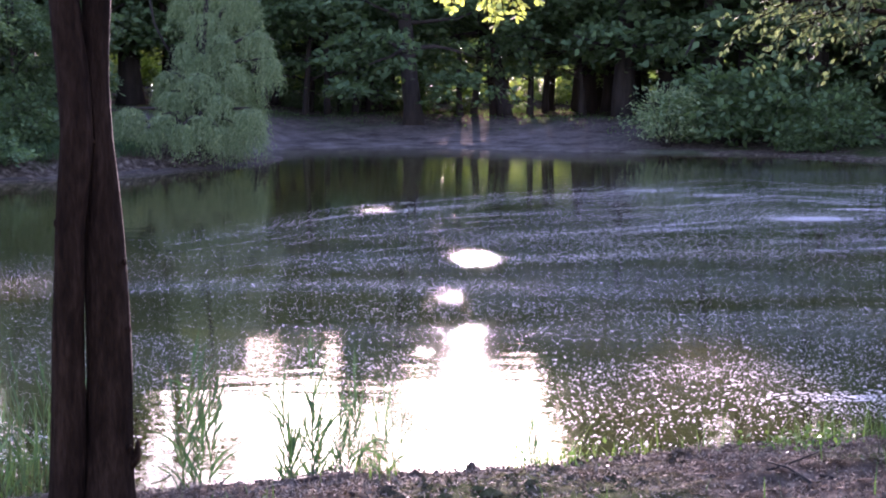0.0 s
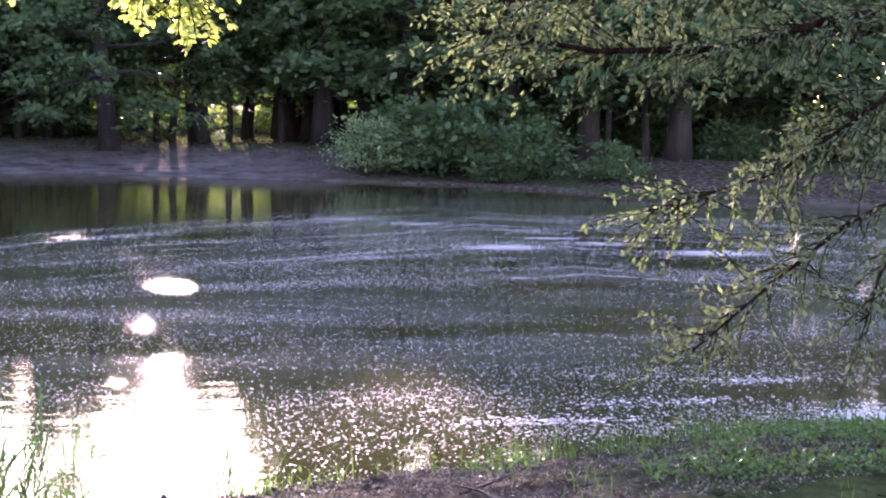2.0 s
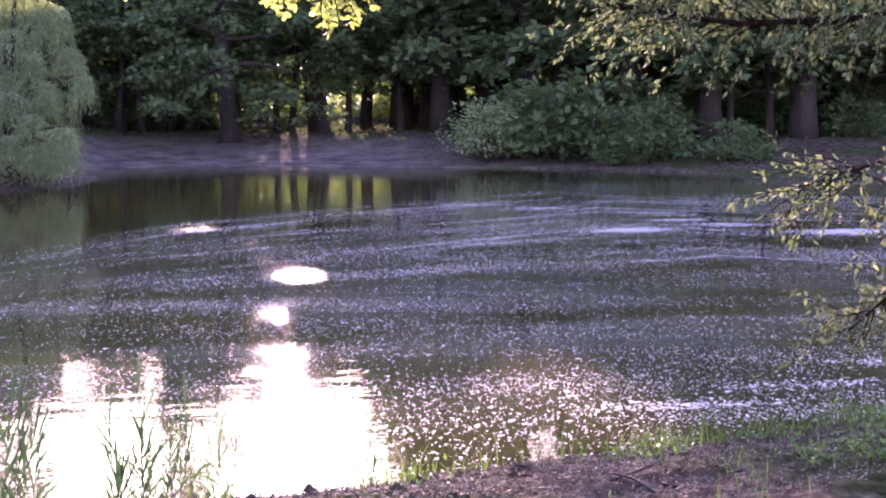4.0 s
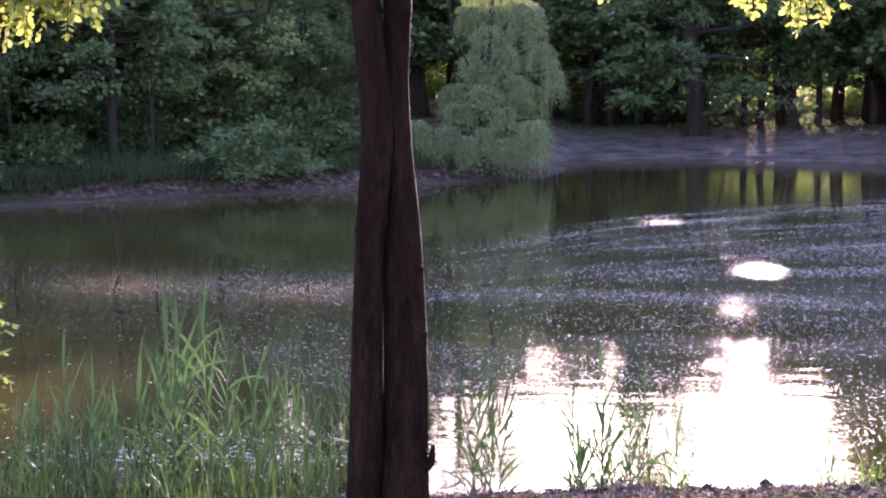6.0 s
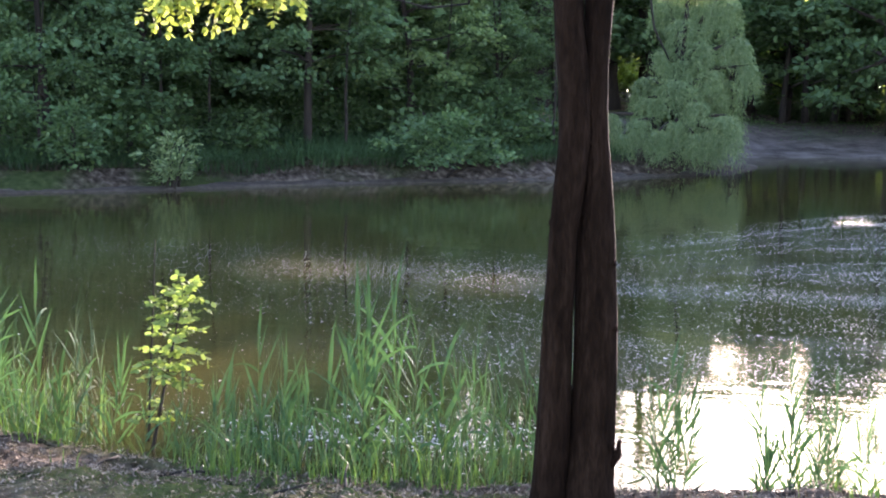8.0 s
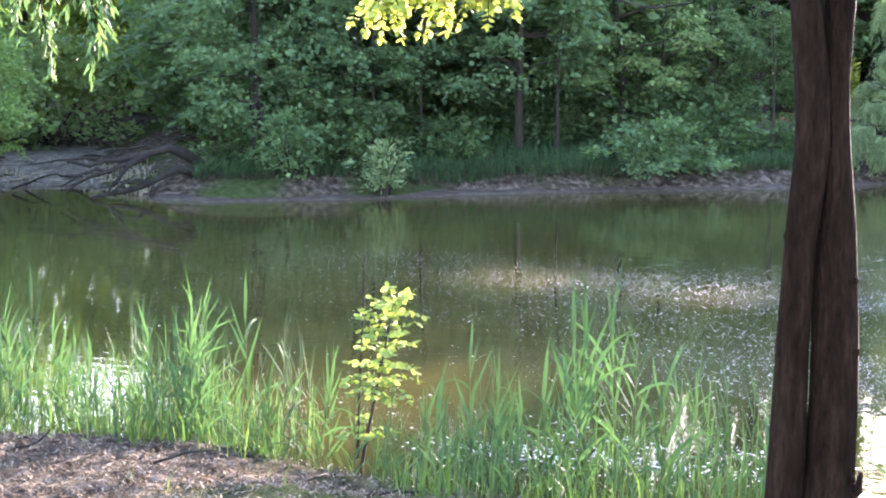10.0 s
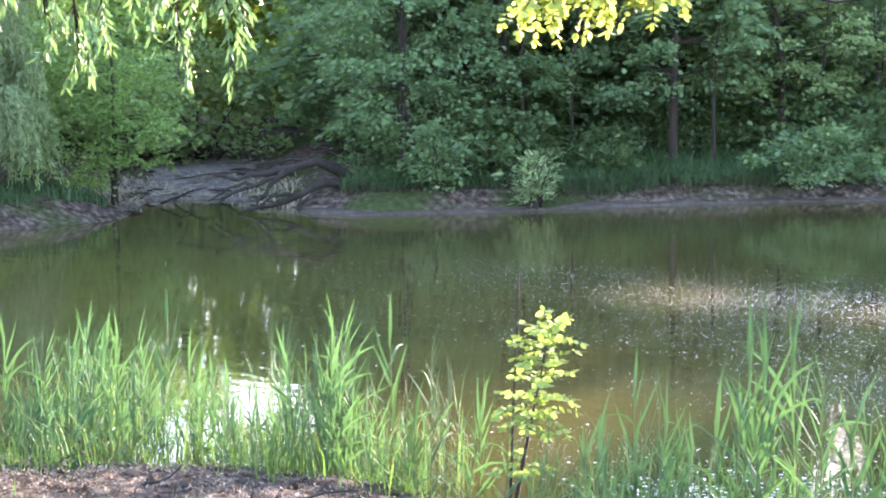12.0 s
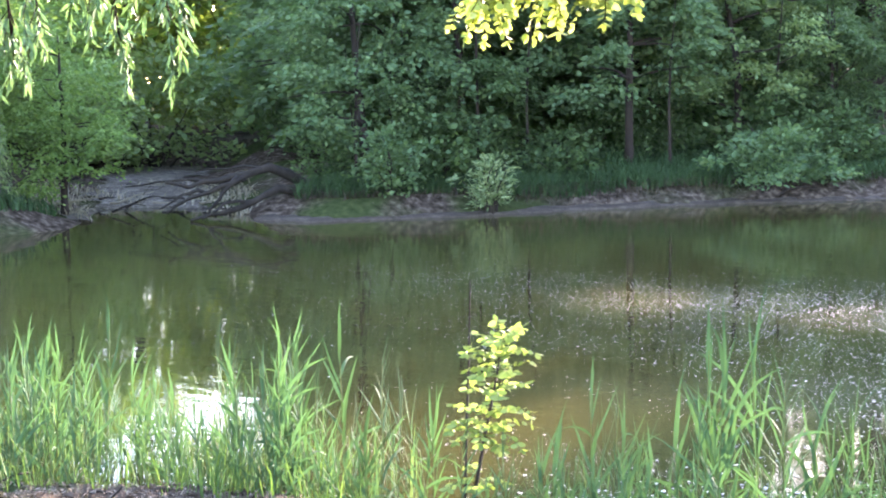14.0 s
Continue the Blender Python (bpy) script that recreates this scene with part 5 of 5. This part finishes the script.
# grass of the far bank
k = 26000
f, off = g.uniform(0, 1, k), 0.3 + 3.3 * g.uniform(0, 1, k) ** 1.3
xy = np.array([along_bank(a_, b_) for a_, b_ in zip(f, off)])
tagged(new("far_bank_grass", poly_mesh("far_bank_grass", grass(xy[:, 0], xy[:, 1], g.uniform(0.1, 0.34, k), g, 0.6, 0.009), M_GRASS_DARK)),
       "tall green grass below the wood, shade put into its colour", "grass", kind="stuff")
k = 5000
f, off = g.uniform(0, 1, k), g.normal(0.42, 0.12, k)
xy = np.array([along_bank(a_, b_) for a_, b_ in zip(f, off)])
tagged(new("root_fringe", poly_mesh("root_fringe", grass(xy[:, 0], xy[:, 1], g.uniform(0.04, 0.18, k), g, 1.3, 0.007), M_STRAW)),
       "dry grey stalks and roots along the cut bank", "dry grass", kind="stuff")
k = 9000
x, y = g.uniform(-24, -15.6, k), g.uniform(19.6, 29.5, k)
keep = (inlet_distance(x, y) < 2.0) & (np.abs(shore_distance(x, y)) < 3.0) & (wobble(x * 2, y * 2, 62) > 0.0)
x, y = x[keep], y[keep]
v = grass(x, y, g.uniform(0.04, 0.2, len(x)), g, 1.4, 0.01)
tagged(new("dry_reeds", poly_mesh("dry_reeds", v, M_DRY)), "bleached dry reed stubble in the inlet", "dry reeds", kind="stuff")
# grass and roots on the low point
k = 4000
x, y = g.uniform(-20, -16.2, k), g.uniform(13, 20.5, k)
d = shore_distance(x, y)
keep = (d > 0.5) & (d < 1.9)
x, y, d = x[keep], y[keep], d[keep]
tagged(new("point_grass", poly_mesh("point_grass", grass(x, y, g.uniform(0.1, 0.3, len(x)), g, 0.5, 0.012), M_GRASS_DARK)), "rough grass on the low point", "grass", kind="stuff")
# far-bank turf
k = 9000
x, y = g.uniform(-8, 20, k), g.uniform(37, 50, k)
keep = (shore_distance(x, y) > 3.5 + 2 * wobble(x, y, 4))
x, y = x[keep], y[keep]
tagged(new("park_grass", poly_mesh("park_grass", grass(x, y, g.uniform(0.03, 0.09, len(x)), g, 0.4, 0.012), M_GRASS)), "short grass under the park trees", "grass", kind="stuff")

# pale silt shelf along the foot of the wood's bank
line = [p_ for p_ in SHORE if p_[0] < -3.5 and p_[1] > 20.7 and p_[0] > -15.2 and p_[1] < 32]
dense = []
for (x0, y0), (x1, y1) in zip(line, line[1:]):
    for k in range(14):
        dense.append((x0 + (x1 - x0) * k / 14, y0 + (y1 - y0) * k / 14))
bm = bmesh.new()
rows = []
for k, (x0, y0) in enumerate(dense):
    ax, ay = dense[max(k - 3, 0)]
    bx, by = dense[min(k + 3, len(dense) - 1)]
    L = math.hypot(bx - ax, by - ay)
    nx_, ny_ = -(by - ay) / L, (bx - ax) / L
    wv = 0.07 * float(wobble(np.array(x0 * 2.2), np.array(y0 * 2.2), 51))
    row = []
    for off, z in ((-0.2, -0.12), (-0.1, 0.0), (-0.02, 0.035), (0.1, 0.05), (0.26, 0.07), (0.4, 0.0)):
        row.append(bm.verts.new((x0 + nx_ * (off + wv), y0 + ny_ * (off + wv), z + 0.015 * math.sin(k * 1.3 + off * 20))))
    rows.append(row)
for ra, rb in zip(rows, rows[1:]):
    for j in range(5):
        bm.faces.new((ra[j], rb[j], rb[j + 1], ra[j + 1]))
tagged(new("silt_bank", finish("silt_bank", bm, M_SILT)), "pale dried silt along the water below the wood", "bank", kind="structure")

# leaf litter and wood chips on the near bank
k = 230000
x, y = g.uniform(-7.6, 5.4, k), g.uniform(5.0, 9.2, k)
d = shore_distance(x, y)
keep = (d > 0.0) & (d < 1.7) & (wobble(x * 1.3, y * 1.3, 22) + 0.25 * g.normal(size=k) > -0.55)
x, y = x[keep], y[keep]
c = np.stack([x, y, ground_height(x, y) + g.uniform(0.0, 0.02, len(x))], 1)
al = np.stack([g.normal(size=len(x)), g.normal(size=len(x)), g.normal(size=len(x)) * 0.7], 1)
tagged(new("leaf_litter", poly_mesh("leaf_litter", leaf_quads(c, al, 0.006 + 0.032 * g.uniform(0, 1, len(x)) ** 2.0, 0.3, g, 0.8), M_LITTER)), "grey-brown leaf litter and bits of wood on the bank", "litter", kind="stuff")
# clods of earth, thickest along the edge
k = 9000
x, y = g.uniform(-7.5, 5.0, k), g.uniform(5.2, 8.9, k)
d = shore_distance(x, y)
keep = (d > 0.02) & (d < 2.2) & (wobble(x * 2.2, y * 2.2, 41) + smooth(0.5, 0.1, d) + 0.3 * g.normal(size=k) > 0.3)
x, y = x[keep], y[keep]
size = 0.006 + 0.03 * g.uniform(0, 1, len(x)) ** 3
ball = np.array([(1, 0, 0), (-1, 0, 0), (0, 1, 0), (0, -1, 0), (0, 0, 1), (0, 0, -1)], float)
v = ball[None] * (1 + 0.35 * g.normal(size=(len(x), 6, 1))) + 0.25 * g.normal(size=(len(x), 6, 3))
v = v * size[:, None, None] * np.array([1.2, 1.0, 0.7]) + np.stack([x, y, ground_height(x, y) + 0.2 * size], 1)[:, None]
tri = np.array([(0, 2, 4), (2, 1, 4), (1, 3, 4), (3, 0, 4), (2, 0, 5), (1, 2, 5), (3, 1, 5), (0, 3, 5)])
me = bpy.data.meshes.new("clods")
me.from_pydata(v.reshape(-1, 3).tolist(), [], (np.arange(len(x))[:, None, None] * 6 + tri[None]).reshape(-1, 3).tolist())
me.materials.append(M_GROUND)
tagged(new("clods", me), "dark crumbly clods of earth along the edge", "soil", kind="stuff")
# sticks on the bank
sticks = "sticks on the near bank"
for k in range(26):
    x, y = g.uniform(-6.5, 2.5), 0
    y = 6.9 + 0.17 * max(x, -3.5) * (1 if x > -3 else 0.4) - g.uniform(0.0, 0.6)
    z = on_ground(x, y) + 0.012
    w = g.uniform(0, 6.283)
    L = g.uniform(0.12, 0.4)
    bm = bmesh.new()
    tube(bm, branch_path((x, y, z), (math.cos(w), math.sin(w), 0.02), L, 700 + k, 0.3, 4), [0.008, 0.007, 0.006, 0.005, 0.003], 5)
    tagged(new("stick", finish("stick", bm, M_DEAD)), "thin grey-brown dead stick on the soil", "stick", sticks)
# white petals that float on the pond in drifts
k = 640000
y = 7.0 + 24 * g.uniform(0, 1, k) ** 1.3
x = g.uniform(-0.62, 0.62, k) * (y + 2) - 0.06 * y
d = shore_distance(x, y)
swirl = 1.5 * np.sin(x * 0.36 + 0.6) + 0.6 * np.sin(x * 0.8 + y * 0.25)
drift = wobble(x * 0.14 + 7, (y + swirl) * 0.62, 31) + 0.55 * wobble(x * 0.5, (y + swirl) * 1.9, 32) + 0.6 * wobble(x * 0.35 + 3, (y + swirl) * 5.0, 33)
edge = 18.5 + 8.5 * smooth(-5.0, 4.0, x) + 0.8 * np.sin(x * 0.7)
dens = np.clip(0.22 + 0.75 * drift, 0.015, 1) * smooth(edge + 0.3, edge - 0.5, y) * (0.08 + 0.92 * smooth(-7.5, -1.5, x)) * (0.36 + 0.64 * smooth(8, 15, y))
# denser patches; around (-5.3, 14.4) petals also stand in for sun sparkle
for rx, ry, wx, wy, much in [(-5.3, 14.4, 1.4, 0.7, 0.5), (-4.4, 15.2, 1.4, 0.4, 0.3), (-7.5, 14.4, 2.0, 0.5, 0.1), (-3.0, 8.4, 1.0, 0.4, 0.12), (5.2, 21.7, 0.7, 0.22, 2.5), (7.4, 22.3, 1.1, 0.25, 1.6), (9.4, 21.2, 1.3, 0.2, 1.6), (6.2, 20.2, 1.0, 0.15, 1.0), (4.6, 9.7, 0.9, 0.25, 1.5), (3.2, 9.3, 0.8, 0.2, 1.0), (2.2, 10.4, 1.2, 0.5, 0.5), (3.8, 11.2, 1.3, 0.5, 0.5)]:
    dens = dens + much * np.exp(-((x - rx) / wx) ** 2 - ((y - ry) / wy) ** 2)
keep = (d < -0.05) & (g.uniform(size=k) < dens)
x, y = x[keep], y[keep]
c = np.stack([x, y, np.full(len(x), 0.004)], 1)
al = np.stack([g.normal(size=len(x)), g.normal(size=len(x)), g.normal(size=len(x)) * 0.06], 1)
raft = g.uniform(size=len(x)) < 0.06
v = leaf_quads(c, al, 0.005 + (0.009 + 0.008 * smooth(-4, 0, x)) * g.uniform(0, 1, len(x)) ** 2.2 + raft * g.uniform(0.0, 0.022, len(x)) + 0.003 * smooth(0.5, 2.5, x) * smooth(13, 9, y) * g.uniform(0, 1, len(x)), 0.8, g, 6.0)
v[:, :, 2] = 0.003 + 0.002 * np.abs(v[:, :, 2])
tagged(new("petals", poly_mesh("petals", v, M_PETAL)), "white fallen petals drifting on the pond", "petals", kind="stuff")
# long drift lines and floating mats that follow the edge of the drift on the far water
g = np.random.default_rng(95)
cx_, cy_, cs_ = [], [], []
for k in range(260):
    back = 10.5 * g.uniform() ** 1.1
    mid, half = -3 + 16 * g.uniform() ** 0.8, g.uniform(0.25, 1.7)
    many = int(560 * half * g.uniform(0.2, 1.0) * (0.4 + 0.6 * smooth(-3, 3, mid)))
    xx = mid + half * g.normal(size=many) * 0.6
    flow = np.interp(xx, [-9, -6, -3.9, -1.3, 2.7, 5.3, 8.6, 14], [14.5, 16.5, 18.4, 22.6, 26.2, 28.3, 27, 25])
    cx_.append(xx)
    cy_.append(flow - back * (0.55 + 0.045 * (xx + 5)) + 0.2 * np.sin(xx * 0.9 + k) + g.normal(size=many) * g.uniform(0.04, 0.3))
    cs_.append(np.full(many, 0.0))
for rx, ry, wx, wy, many in [(5.0, 20.9, 0.5, 0.2, 3200), (6.6, 21.5, 0.5, 0.14, 1200), (7.9, 20.3, 0.7, 0.3, 3600), (9.2, 20.9, 0.6, 0.25, 2400), (6.1, 22.3, 0.4, 0.1, 1000), (6.0, 23.4, 0.5, 0.2, 1200), (4.4, 24.6, 0.5, 0.2, 1000), (3.4, 25.6, 0.6, 0.2, 900),
                             (2.6, 9.6, 0.5, 0.08, 350), (4.9, 9.6, 0.3, 0.14, 900), (3.6, 10.2, 0.6, 0.1, 300), (4.6, 10.9, 0.5, 0.08, 250), (-2.6, 8.0, 0.6, 0.14, 220), (-3.4, 7.9, 0.5, 0.14, 240), (-2.2, 8.5, 0.5, 0.1, 180), (-3.2, 8.5, 0.5, 0.12, 160)]:
    cx_.append(rx + wx * g.normal(size=many) * 0.6)
    cy_.append(ry + wy * g.normal(size=many))
    cs_.append(np.full(many, 1.0))
# drifts at left; the first two also imitate sparkle of sunlit water
for rx, ry, wx, wy, many in [(-5.4, 14.6, 1.9, 0.5, 2600), (-4.4, 15.3, 1.6, 0.3, 900), (-7.6, 15.6, 2.4, 0.5, 2200), (-6.5, 13.0, 2.0, 0.8, 700), (-3.0, 16.2, 1.5, 0.4, 1200)]:
    cx_.append(rx + wx * g.normal(size=many) * 0.6)
    cy_.append(ry + wy * g.normal(size=many))
    cs_.append(np.full(many, -0.2))
x, y, mat_ = np.concatenate(cx_), np.concatenate(cy_), np.concatenate(cs_)
keep = (shore_distance(x, y) < -0.05) & ((mat_ < 0.5) | (wobble(x * 1.6, y * 5.0, 91) + 0.3 * g.normal(size=len(x)) > -0.15))
x, y, mat_ = x[keep], y[keep], mat_[keep]
al = np.stack([g.normal(size=len(x)), g.normal(size=len(x)), g.normal(size=len(x)) * 0.06], 1)
v = leaf_quads(np.stack([x, y, np.full(len(x), 0.004)], 1), al, (0.008 + 0.024 * g.uniform(0, 1, len(x)) ** 2) * np.where(mat_ < 0, 0.62, 1) + 0.012 * np.maximum(mat_, 0), 0.8, g, 6.0)
v[:, :, 2] = 0.004 + 0.002 * np.abs(v[:, :, 2])
tagged(new("petal_drift", poly_mesh("petal_drift", v, M_PETAL)), "white petals gathered in long drift lines and mats", "petals", kind="stuff")
